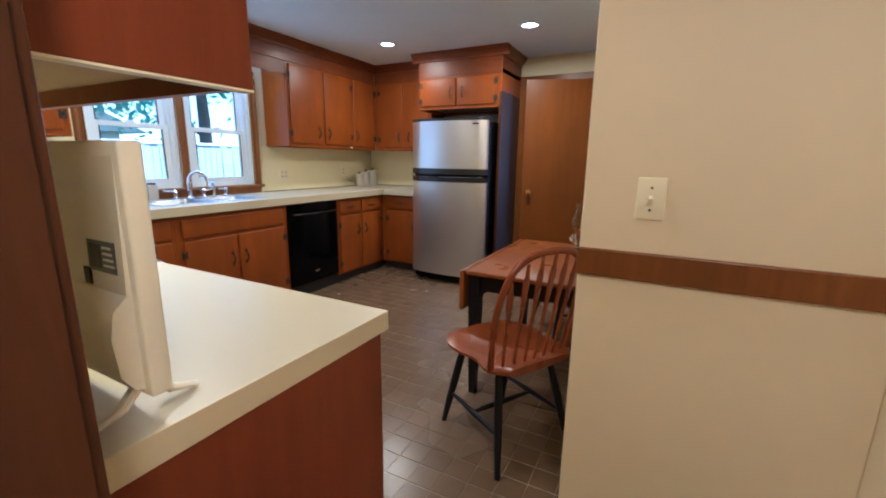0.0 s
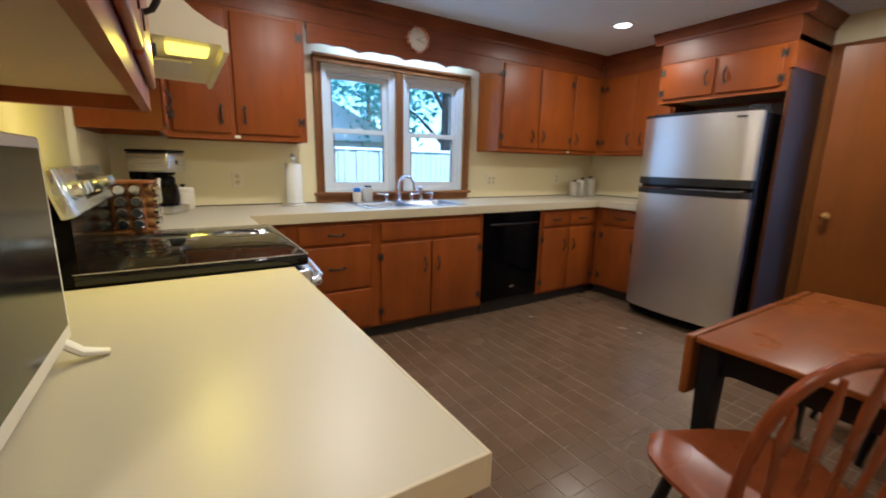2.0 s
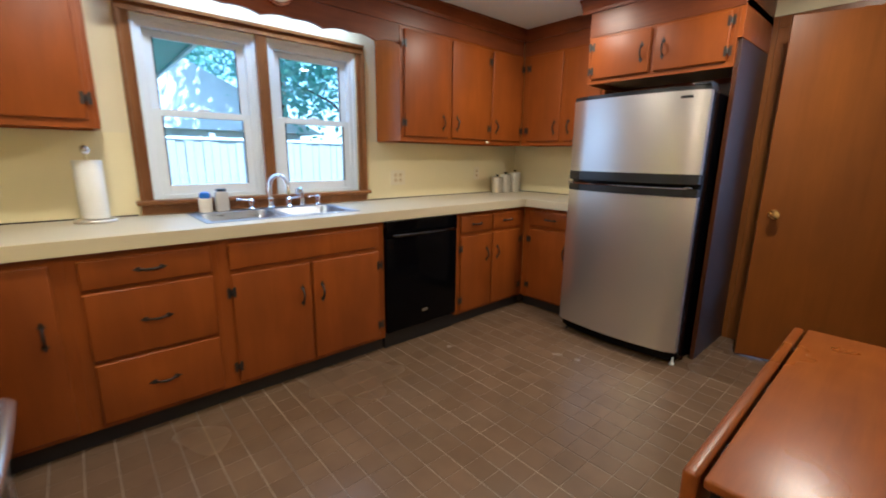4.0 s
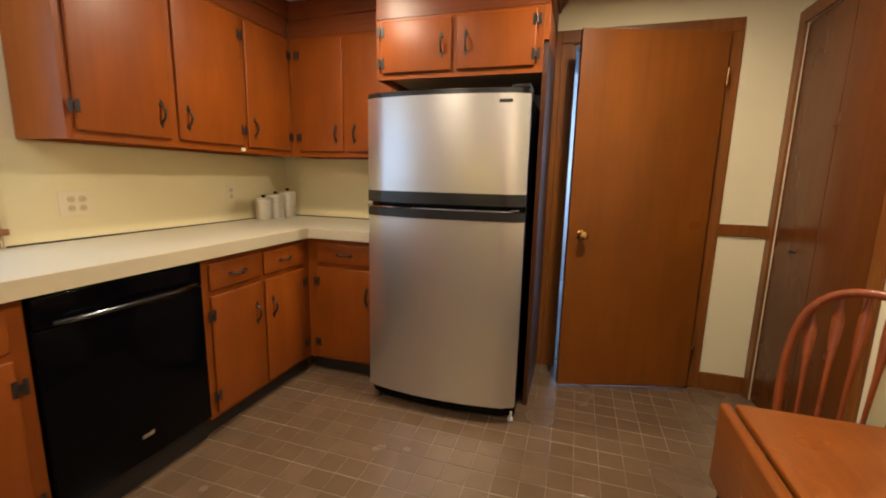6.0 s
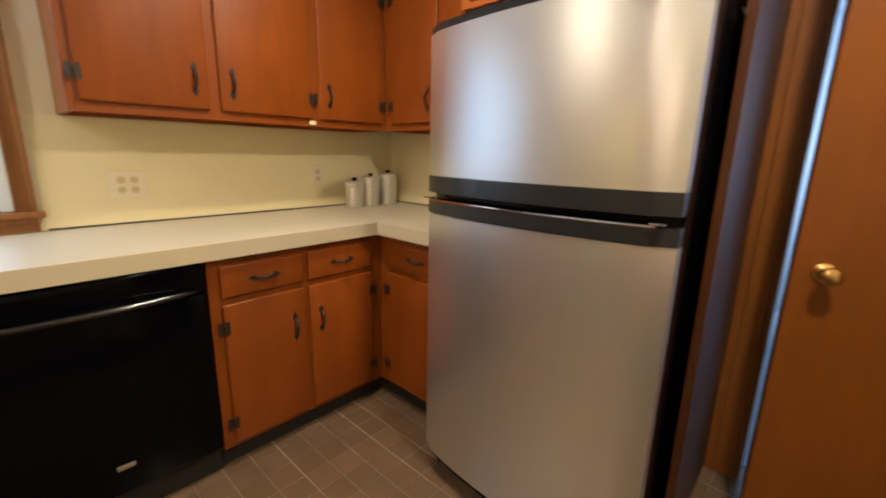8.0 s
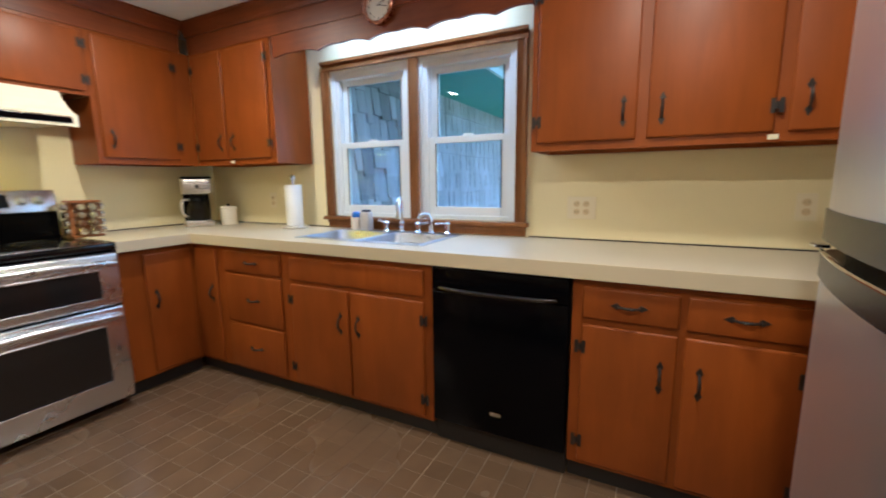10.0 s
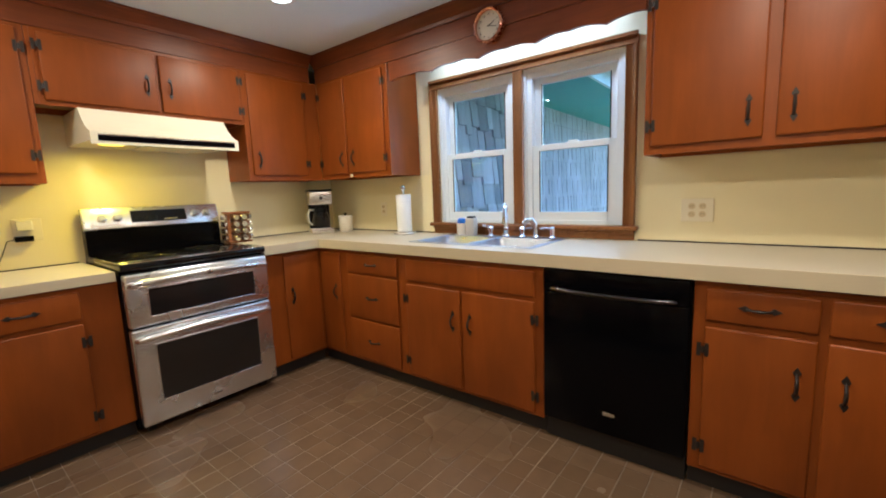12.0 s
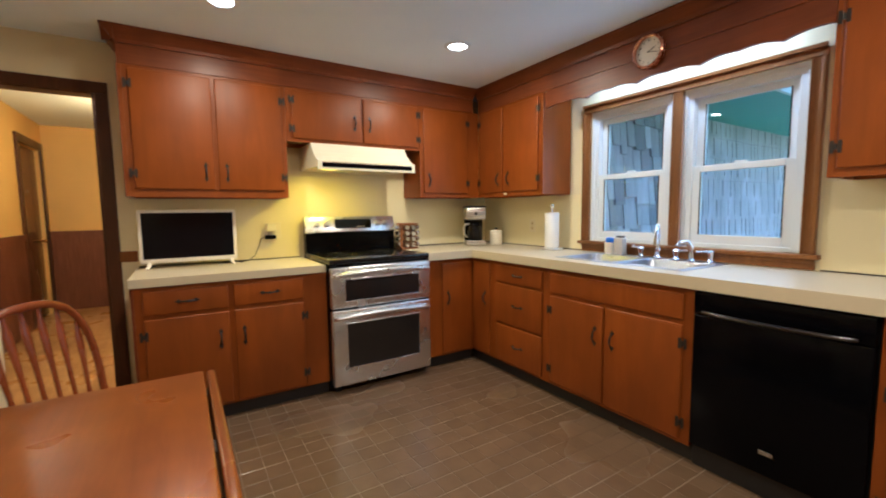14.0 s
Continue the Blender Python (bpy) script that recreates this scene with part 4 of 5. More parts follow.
part("base", lathe([(0.026, 0), (0.026, 0.006), (0.018, 0.014), (0.014, 0.05), (0.017, 0.056), (0.013, 0.065)], 20), CHROME, fa, "", True)
neck = [(0, 0, 0.06), (0, 0, 0.12)] + [(0.075 - 0.075 * math.cos(radians(a)), 0, 0.12 + 0.085 * math.sin(radians(a))) for a in range(15, 176, 16)] + [(0.15, 0, 0.115), (0.15, 0, 0.09)]
part("spout", tube([(0.9 * x, 0.42 * x, z) for x, y, z in neck], [0.012] * (len(neck) - 2) + [0.013, 0.014], 12), CHROME, fa, "", True)
for dy, turn in ((-0.115, 120), (0.115, 60)):
    hb_ = part("handle_base", lathe([(0.024, 0), (0.024, 0.005), (0.014, 0.014), (0.013, 0.035), (0.020, 0.045), (0.020, 0.055), (0.008, 0.066)], 18, None, pose(0, dy, 0)), CHROME, fa, "", True)
    part("lever", tube([(0, dy, 0.052), (0.03 * math.cos(radians(turn)), dy + (0.03 if dy > 0 else -0.03), 0.056), (0.05 * math.cos(radians(turn)), dy + (0.075 if dy > 0 else -0.075), 0.062)], [0.007, 0.006, 0.008], 10), CHROME, hb_, "", True)
sp = thing("side_sprayer", pose(FX, 2.205, CT + 0.0045), "chrome side sprayer beside the faucet", "sprayer")
part("base", lathe([(0.024, 0), (0.024, 0.006), (0.016, 0.014), (0.015, 0.05)], 18), CHROME, sp, "", True)
part("head", tube([(0, 0, 0.05), (0.004, -0.004, 0.085), (0.02, -0.02, 0.108), (0.045, -0.045, 0.105), (0.055, -0.055, 0.085)], [0.012, 0.014, 0.017, 0.016, 0.013], 12), CHROME, sp, "", True)
sd = thing("soap_dispenser", pose(FX, 2.31, CT + 0.0045), "small chrome deck dispenser with a side lever", "dispenser")
part("base", lathe([(0.022, 0), (0.022, 0.006), (0.013, 0.014), (0.013, 0.04), (0.018, 0.048), (0.017, 0.062), (0.006, 0.068)], 18), CHROME, sd, "", True)
part("lever", tube([(0, 0, 0.055), (0.01, -0.035, 0.062), (0.014, -0.07, 0.056)], [0.006, 0.005, 0.006], 10), CHROME, sd, "", True)

# ---- things on the counters ----
bt = thing("dish_soap_cup", pose(-3.37, 1.64, CT + 0.001), "small white cup with a blue scrub brush", "cup")
part("cup", lathe([(0.03, 0), (0.034, 0.004), (0.036, 0.08), (0.033, 0.082), (0.030, 0.01)], 20), CERAMIC, bt, "", True)
part("brush", lathe([(0.012, 0.02), (0.026, 0.072), (0.030, 0.095), (0.026, 0.112), (0.012, 0.118)], 16), BLUE, bt, "bright blue brush", True)
so = thing("soap_bottle", pose(-3.365, 1.725, CT + 0.001), "grey-white square soap bottle", "bottle")
part("bottle", box(-0.028, -0.034, 0, 0.028, 0.034, 0.118, 0.008, 3), paint("grey_bottle", (0.52, 0.52, 0.50), 0.4), so, "", True)
part("cap", box(-0.02, -0.026, 0.118, 0.02, 0.026, 0.132, 0.005), GREY, so, "", True)
pt = thing("paper_towel_holder", pose(-3.315, 1.148, CT + 0.001), "white paper towel roll on an upright holder", "paper towel holder")
part("base", lathe([(0.085, 0), (0.088, 0.006), (0.084, 0.014), (0.02, 0.016)], 32), ALU, pt, "steel base", True)
part("post", lathe([(0.006, 0.016), (0.006, 0.325)], 12), CHROME, pt)
part("finial", lathe([(0.008, 0.323), (0.016, 0.329), (0.020, 0.343), (0.015, 0.357), (0.004, 0.363)], 16), CHROME, pt, "", True)
rollm = [(0.02, 0.018), (0.054, 0.018), (0.056, 0.022), (0.0565, 0.29), (0.054, 0.294), (0.02, 0.294)]
part("paper_roll", lathe(rollm, 40), PAPER, pt, "white quilted paper roll", True)

cm = thing("coffee_maker", pose(-3.13, 0.362, CT + 0.001, 0, 0, 152), "stainless and black drip coffee maker with glass carafe", "coffee maker")
part("base", box(-0.09, -0.11, 0, 0.09, 0.11, 0.045, 0.008, 3), DARKSTEEL, cm, "stainless base", True)
part("warming_plate", lathe([(0.07, 0.045), (0.07, 0.049), (0.0, 0.049)], 28, None, pose(0, -0.03, 0)), BLACK, cm)
part("column", box(-0.085, 0.045, 0.045, 0.085, 0.11, 0.24, 0.006), BLACK, cm)
part("head", box(-0.092, -0.105, 0.235, 0.092, 0.112, 0.345, 0.012, 3), DARKSTEEL, cm, "stainless brew head", True)
part("lid", box(-0.094, -0.108, 0.345, 0.094, 0.114, 0.358, 0.005), BLACK, cm)
part("badge", lathe([(0.014, 0), (0.014, 0.002)], 18, None, pose(0, -0.105, 0.29, 90, 0, 0)), IRON, cm)
ca = part("carafe", lathe([(0.055, 0.05), (0.068, 0.06), (0.070, 0.10), (0.062, 0.15), (0.048, 0.185), (0.046, 0.185), (0.058, 0.15), (0.066, 0.10), (0.064, 0.063), (0.02, 0.054)], 28, None, pose(0, -0.03, 0)), DARKGLASS, cm, "dark glass carafe", True)
part("carafe_band", lathe([(0.050, 0.175), (0.053, 0.178), (0.052, 0.20), (0.04, 0.215), (0.0, 0.217)], 28, None, pose(0, -0.03, 0)), BLACK, ca, "", True)
part("carafe_handle", tube([(-0.05, -0.03, 0.195), (-0.09, -0.045, 0.195), (-0.105, -0.05, 0.16), (-0.10, -0.05, 0.10), (-0.075, -0.04, 0.075)], [0.009, 0.010, 0.011, 0.010, 0.008], 10), ALU, ca, "silver carafe handle", True)
part("coffee_filter_basket", lathe([(0.05, 0.218), (0.06, 0.236)], 20, None, pose(0, -0.03, 0)), BLACK, cm)


def canister(x, y, r, h, group, label, knob=True, mat_=None):
    c = thing("canister", pose(x, y, CT + 0.001), label, "canister", group)
    part("jar", lathe([(r - 0.003, 0), (r, 0.004), (r, h - 0.03), (r - 0.002, h - 0.028)], 32), mat_ or ALU, c, "", True)
    li = part("lid", lathe([(r - 0.002, h - 0.028), (r + 0.002, h - 0.026), (r + 0.002, h - 0.006), (r - 0.006, h), (0.0, h + 0.002)], 32), mat_ or ALU, c, "", True)
    part("knob", lathe([(0.006, h), (0.006, h + 0.006), (0.015, h + 0.010), (0.015, h + 0.018), (0.008, h + 0.022)], 16), BLACK, li, "black lid knob", True)


for (x, y), r, h in (((-3.335, 4.105), 0.052, 0.150), ((-3.335, 4.225), 0.054, 0.172), ((-3.335, 4.36), 0.056, 0.190)):
    canister(x, y, r, h, "brushed canisters in the corner", "brushed silver lidded canister with a black knob")
canister(-3.30, 0.472, 0.058, 0.135, "", "cream ceramic lidded canister beside the coffee maker", True, CERAMIC)

sr = thing("spice_rack", pose(-2.465, 0.285, CT + 0.001, 0, 0, 172), "wooden carousel spice rack full of small jars", "spice rack")
for z in (0.0, 0.205):
    part("board", box(-0.075, -0.075, z, 0.075, 0.075, z + 0.012, 0.003), SHELFW, sr)
part("core", box(-0.03, -0.03, 0.012, 0.03, 0.03, 0.205), SHELFW, sr)
JAR = mesh_of(lathe([(0.019, 0), (0.021, 0.003), (0.021, 0.040), (0.017, 0.046)], 16), "jar", paint("spice", (0.22, 0.10, 0.04), 0.4, 0.4), True)
CAP = mesh_of(lathe([(0.0195, 0.046), (0.020, 0.048), (0.020, 0.060), (0.018, 0.062), (0, 0.062)], 16), "cap", CHROME, True)
for face in range(4):
    for col in (-0.027, 0.027):
        part("upright", moved(box(col - 0.024, 0.058, 0.012, col - 0.021, 0.072, 0.205), pose(0, 0, 0, 0, 0, 90 * face)), SHELFW, sr)
        for row in range(4):
            j = part("jar", JAR, None, sr, "", at=pose(0, 0, 0, 0, 0, 90 * face) @ pose(col, 0.032, 0.036 + 0.048 * row, -90, 0, 0))
            part("cap", CAP, None, j, "bright metal cap")

# ---- television on the counter, seen from behind as well ----
tv = thing("television", pose(-0.862, 0.265, CT2 + 0.001, 0, 0, 180), "small white flat television with dark screen", "television")
part("frame", box(-0.277, -0.013, 0.034, 0.277, 0.016, 0.374, 0.004, 3), TVWHITE, tv, "white plastic frame", True)
part("screen", box(-0.258, -0.0145, 0.062, 0.258, -0.0125, 0.356), SCREEN, tv, "glossy black screen")
back = extrude_outline([(0.016, 0.044), (0.028, 0.048), (0.042, 0.072), (0.046, 0.125), (0.040, 0.160), (0.022, 0.178), (0.016, 0.355)], "x", -0.262, 0.262, 0.004)
bk = part("back_shell", back, TVWHITE, tv, "white moulded back shell", True)
part("rating_label", moved(box(-0.035, 0, -0.021, 0.035, 0.0008, 0.021), pose(-0.212, 0.0212, 0.225, 2, 0, 0)), paint("label_grey", (0.10, 0.11, 0.13), 0.4, 0.3), bk, "small printed dark label")
part("label_panel", moved(box(-0.014, 0, -0.016, 0.014, 0.0012, 0.016), pose(-0.197, 0.0215, 0.225, 2, 0, 0)), KICK, bk)
part("label_bars", boxes(*[(-0.244 + 0.002 * i, 0.0200, 0.212 + 0.008 * i, -0.217, 0.0226, 0.215 + 0.008 * i) for i in range(4)]), DIAL, bk, "unreadable print")
part("socket", box(-0.178, 0.014, 0.182, -0.160, 0.0235, 0.206, 0.001), BLACK, bk, "black socket")
part("connector_bay", box(-0.10, 0.0435, 0.085, 0.08, 0.0470, 0.135), CERAMIC, bk, "recessed connector panel")
for u, r in ((-0.04, 0.007), (-0.015, 0.006), (0.02, 0.009), (0.055, 0.006)):
    part("connector", lathe([(r, 0), (r, 0.008), (r * 0.5, 0.010)], 14, None, pose(u, 0.0468, 0.11, -90, 0, 0)), ALU if r < 0.007 else BLACK, bk, "", True)
for u in (-0.225, 0.235):
    f = part("foot", tube([(u, 0.0, 0.045), (u + (0.008 if u > 0 else -0.008), -0.03, 0.014), (u + (0.014 if u > 0 else -0.014), -0.066, 0.005)], [0.010, 0.009, 0.006], 8, None, [(1.3, 0.8)] * 3), TVWHITE, tv, "white splayed foot", True)
    part("foot", tube([(u, 0.0, 0.045), (u + (0.008 if u > 0 else -0.008), 0.035, 0.014), (u + (0.014 if u > 0 else -0.014), 0.072, 0.005)], [0.010, 0.009, 0.006], 8, None, [(1.3, 0.8)] * 3), TVWHITE, tv, "white splayed foot", True)

ol = thing("wall_outlet", pose(-1.405, YS + 0.004, 1.105, 0, 0, 180), "almond wall outlet with a cube adapter", "outlet")
part("plate", box(-0.06, -0.005, -0.06, 0.06, 0, 0.06, 0.003), PLATE, ol)
part("cube", box(-0.045, -0.04, -0.005, 0.02, -0.005, 0.05, 0.005), ALMOND, ol, "almond cube tap")
ad = thing("power_adapter", pose(-1.385, YS + 0.03, 1.06, 0, 0, 180), "black power adapter with a thin cord in the outlet", "power adapter")
part("brick", box(-0.04, -0.03, -0.018, 0.035, 0.018, 0.012, 0.005), BLACK, ad, "", True)
cord = [(-0.04, -0.01, -0.004), (-0.07, -0.02, -0.01), (-0.09, -0.035, -0.06), (-0.12, -0.05, -0.13), (-0.17, -0.06, -0.163), (-0.22, -0.055, -0.167), (-0.26, -0.05, -0.167), (-0.31, -0.06, -0.167), (-0.38, -0.05, -0.167), (-0.44, -0.035, -0.162), (-0.49, -0.03, -0.12), (-0.515, -0.05, -0.066), (-0.515, -0.085, -0.062)]
part("cord", tube(cord, 0.0025, 8), KICK, ad, "thin dark cord", True)
part("cord_lump", tube([(-0.235, -0.075, -0.164), (-0.20, -0.085, -0.163)], [0.006, 0.008], 8), KICK, ad, "", True)
part("plug_body", box(-0.33, -0.065, -0.170, -0.29, -0.05, -0.158, 0.003), KICK, ad)


def duplex(name, m, label, sockets=2):
    o = thing(name, m, label, "outlet")
    w = 0.035 * sockets
    part("plate", box(-w, -0.005, -0.057, w, 0, 0.057, 0.002), PLATE, o)
    for k in range(sockets):
        u = (k - (sockets - 1) / 2) * 0.046
        for dz in (-0.02, 0.02):
            s = part("socket", lathe([(0.016, 0), (0.016, 0.002), (0, 0.0022)], 18, None, pose(u, -0.005, dz, 90, 0, 0)), SOCKET, o)
            part("slot", boxes((u - 0.0065, -0.0076, dz - 0.003, u - 0.005, -0.0069, dz + 0.005), (u + 0.005, -0.0076, dz - 0.003, u + 0.0065, -0.0069, dz + 0.004)), KICK, s)
    return o


duplex("wall_outlet", pose(XW + 0.004, 3.035, 1.085, 0, 0, 90), "almond double wall outlet above the counter")
duplex("wall_outlet", pose(XW + 0.004, 3.93, 1.105, 0, 0, 90), "pale single wall outlet above the counter", 1)
duplex("wall_outlet", pose(XW + 0.004, 0.80, 1.10, 0, 0, 90), "pale single wall outlet beside the canister", 1)
swi = thing("light_switch", pose(-0.03, YP, 1.15), "almond toggle light switch plate", "light switch")
part("plate", box(-0.036, -0.006, -0.0575, 0.036, 0, 0.0575, 0.003, 3), PLATE, swi, "", True)
part("toggle", moved(box(-0.005, -0.018, -0.009, 0.005, 0, 0.009, 0.002), pose(0, -0.004, 0.002, 28, 0, 0)), ALMOND, swi)
for dz in (-0.03, 0.03):
    part("screw", lathe([(0.0032, 0), (0.0032, 0.001), (0, 0.0014)], 10, None, pose(0, -0.006, dz, 90, 0, 0)), IRON, swi)

# clock on the valance
ck = thing("wall_clock", pose(UX - 0.001, 2.04, 2.125, 0, 0, 90), "round copper-rimmed clock with a pale dial", "clock")
part("case", lathe([(0.088, 0), (0.094, 0.006), (0.094, 0.028), (0.086, 0.036), (0.079, 0.032), (0.079, 0.012)], 40, None, pose(0, 0, 0, 90, 0, 0)), COPPER, ck, "copper rim", True)
dl = part("dial", lathe([(0.08, 0.010), (0.08, 0.013), (0, 0.0131)], 40, None, pose(0, 0, 0, 90, 0, 0)), DIAL, ck, "pale dial", True)
for k in range(12):
    a = radians(30 * k)
    words(str(k or 12), 0.017, IRON, dl, pose(0.062 * math.sin(a), -0.0135, 0.062 * math.cos(a), 90, 0, 0), name="numeral")
part("hour_hand", moved(box(-0.0022, -0.0160, -0.008, 0.0022, -0.0148, 0.042), pose(0, 0, 0, 0, 62, 0)), IRON, ck)
part("minute_hand", moved(box(-0.0016, -0.0178, -0.010, 0.0016, -0.0166, 0.060), pose(0, 0, 0, 0, 106, 0)), IRON, ck)

# ---- drop-leaf table, chairs and lamp ----
tz = 0.695
tb_ = thing("drop_leaf_table", pose(-0.555, 2.372, 0), "reddish-brown drop-leaf table with black legs", "table")
part("tabletop", box(-0.298, -0.512, tz - 0.022, 0.300, 0.512, tz, 0.006, 3), TABLEW, tb_, "", True)
lf = part("drop_leaf", box(-0.334, -0.512, tz - 0.215, -0.306, 0.512, tz - 0.002, 0.009, 4), TABLEW, tb_, "hanging drop leaf", True)
for v in (-0.36, 0.0, 0.36):
    part("hinge", box(-0.310, v - 0.03, tz - 0.026, -0.290, v + 0.03, tz - 0.023), IRON, lf)
def arched_apron(length, axis, at_, thick):
    """A rail under the top whose lower edge sweeps down into brackets beside the legs."""
    h, prof = length / 2, [(-length / 2, tz - 0.023), (-length / 2, tz - 0.165)]
    prof += [(-h + 0.055 * (1 - math.cos(radians(a))), tz - 0.165 + 0.058 * math.sin(radians(a))) for a in range(15, 91, 15)]
    prof += [(-x, z) for x, z in prof[::-1]]
    return extrude_outline(prof, axis, at_, at_ + thick)


for axis, at_, length in (("x", -0.262, 0.87), ("x", 0.252, 0.87), ("y", -0.475, 0.49), ("y", 0.455, 0.49)):
    b = arched_apron(length, axis, at_, 0.02)
    part("apron", b if axis == "x" else moved(b, pose(0.004, 0, 0)), LEG, tb_, "black arched apron")
for u in (-0.258, 0.268):
    for v in (-0.465, 0.465):
        lg = bmesh.new()
        for z0, z1, w0, w1 in ((tz - 0.16, tz - 0.023, 0.030, 0.030), (0.0, tz - 0.16, 0.018, 0.030)):
            q = box(-1, -1, 0, 1, 1, 1)
            for vv in q.verts:
                ww = w1 if vv.co.z > 0.5 else w0
                vv.co = Vector((u + vv.co.x * ww, v + vv.co.y * ww, z1 if vv.co.z > 0.5 else z0))
            join(lg, q)
        part("leg", lg, LEG, tb_, "black tapered leg")


def seat_bm():
    """A saddled seat: broad in front, narrower behind, dished, with a rolled edge."""
    b = bmesh.new()
    def half(v):
        k = (v + 0.228) / 0.428
        return 0.222 + 0.006 * math.sin(min(1.0, k * 1.25) * math.pi / 2) - 0.022 * math.exp(-((k - 0.40) / 0.14) ** 2) - (0.05 * max(0, k - 0.82) / 0.18 if k > 0.82 else 0) - (0.06 * max(0, 0.12 - k) / 0.12 if k < 0.12 else 0)
    n, m_ = 14, 16
    def grid(z_of):
        out = []
        for i in range(n + 1):
            v = -0.228 + 0.428 * i / n
            h = half(v)
            out.append([b.verts.new((h * (2 * j / m_ - 1), v, z_of(2 * j / m_ - 1, i / n))) for j in range(m_ + 1)])
        return out
    top = grid(lambda s, k: 0.462 - 0.016 * (1 - s * s) * math.sin(math.pi * min(1, k * 1.1)) + 0.008 * (1 - abs(s)) * max(0, k - 0.7) / 0.3 - 0.010 * max(0, abs(s) - 0.85) / 0.15)
    low = grid(lambda s, k: 0.428 + 0.012 * max(0, abs(s) - 0.7) / 0.3)
    for g in (top, low):
        for i in range(n):
            for j in range(m_):
                b.faces.new((g[i][j], g[i + 1][j], g[i + 1][j + 1], g[i][j + 1]))
    rim_t = [top[0][j] for j in range(m_ + 1)] + [top[i][m_] for i in range(1, n + 1)] + [top[n][j] for j in range(m_ - 1, -1, -1)] + [top[i][0] for i in range(n - 1, 0, -1)]
    rim_l = [low[0][j] for j in range(m_ + 1)] + [low[i][m_] for i in range(1, n + 1)] + [low[n][j] for j in range(m_ - 1, -1, -1)] + [low[i][0] for i in range(n - 1, 0, -1)]
    for i in range(len(rim_t)):
        k = (i + 1) % len(rim_t)
        b.faces.new((rim_t[i], rim_t[k], rim_l[k], rim_l[i]))
    return b


def chair(m, label):
    """Arrow-back hoop chair facing local +y."""
    c = thing("windsor_chair", m, label, "chair", "arrow-back chairs at the table")
    part("seat", seat_bm(), CHAIRW, c, "saddled reddish wooden seat", True)
    lean = 0.182
    def back_at(x, z):
        return (x, -0.165 - lean * (z - 0.45), z)
    hoop = []
    for i in range(33):
        a = math.pi * i / 32
        s = math.copysign(abs(math.cos(a)) ** 0.72, math.cos(a))
        hoop.append(back_at(s * (0.208 + 0.060 * math.sin(a) ** 0.8), 0.455 + 0.465 * math.sin(a) ** 0.72))
    part("hoop", tube(hoop, 0.0125, 10, None, [(1.15, 0.95)] * 33), CHAIRW, c, "bent hoop back", True)
    for k in range(7):
        x0 = -0.156 + 0.052 * k
        x1 = x0 * 1.2
        zt = 0.455 + 0.465 * (max(0.0, 1 - (abs(x1) / 0.262) ** 2.4)) ** 0.38 - 0.004
        pts, rad, fl = [], [], []
        for q, (r, wx, wy) in ((0, (0.0065, 1, 1)), (0.25, (0.007, 1, 1)), (0.5, (0.0075, 1.2, 0.9)), (0.72, (0.0085, 1.9, 0.6)), (0.84, (0.0085, 2.1, 0.55)), (0.90, (0.008, 1.3, 0.7)), (1.0, (0.0055, 1, 1))):
            z = 0.455 + (zt - 0.455) * q
            y = -0.175 - 0.012 * math.cos(x0 * 9) - lean * (z - 0.455) + 0.0
            pts.append((x0 + (x1 - x0) * q, y, z))
            rad.append(r), fl.append((wx, wy))
        part("spindle", tube(pts, rad, 8, None, fl), CHAIRW, c, "", True)
    feet = {}
    for sx in (-1, 1):
        for sy, ty, by in ((1, 0.12, 0.214), (-1, -0.13, -0.228)):
            p0, p1 = Vector((sx * 0.135, ty, 0.43)), Vector((sx * (0.182 if sy > 0 else 0.200), by, 0.0))
            feet[sx, sy] = (p0, p1)
            part("leg", tube([p0, p0.lerp(p1, 0.15), p0.lerp(p1, 0.45), p0.lerp(p1, 0.75), p1], [0.013, 0.016, 0.0185, 0.016, 0.012], 12), LEG, c, "black turned leg", True)
    def on(sx, sy, k):
        return feet[sx, sy][0].lerp(feet[sx, sy][1], k)
    for sx in (-1, 1):
        a, b_ = on(sx, 1, 0.62), on(sx, -1, 0.62)
        part("stretcher", tube([a, a.lerp(b_, 0.5), b_], [0.008, 0.013, 0.008], 10), LEG, c, "black stretcher", True)
    a, b_ = on(-1, 1, 0.62).lerp(on(-1, -1, 0.62), 0.5), on(1, 1, 0.62).lerp(on(1, -1, 0.62), 0.5)
    part("stretcher", tube([a, a.lerp(b_, 0.5), b_], [0.008, 0.013, 0.008], 10), LEG, c, "black stretcher", True)
    return c


ch = chair(pose(-0.556, 1.647, 0, 0, 0, 58.7), "reddish arrow-back chair with black legs, turned out from the table")
ch2 = copy_thing(ch, pose(-0.542, 3.103, 0, 0, 0, 131))
tagged(ch2, "reddish arrow-back chair with black legs, by the closet door")
ol_ = thing("oil_lamp", pose(-0.442, 2.665, tz) @ Matrix.Scale(1.12, 4), "clear glass oil lamp with a tall chimney", "oil lamp")
part("font", lathe([(0.035, 0), (0.04, 0.004), (0.020, 0.016), (0.012, 0.028), (0.020, 0.038), (0.046, 0.055), (0.050, 0.078), (0.036, 0.094), (0.018, 0.100)], 28), LAMPGLASS, ol_, "clear glass oil font", True)
part("burner", lathe([(0.018, 0.100), (0.024, 0.104), (0.026, 0.118), (0.030, 0.122), (0.030, 0.128), (0.008, 0.132)], 24), BRASS, ol_, "brass burner", True)
part("knob", tube([(0.026, 0, 0.112), (0.045, 0, 0.112), (0.046, 0, 0.112), (0.050, 0, 0.112)], [0.002, 0.002, 0.009, 0.009], 10), BRASS, ol_)
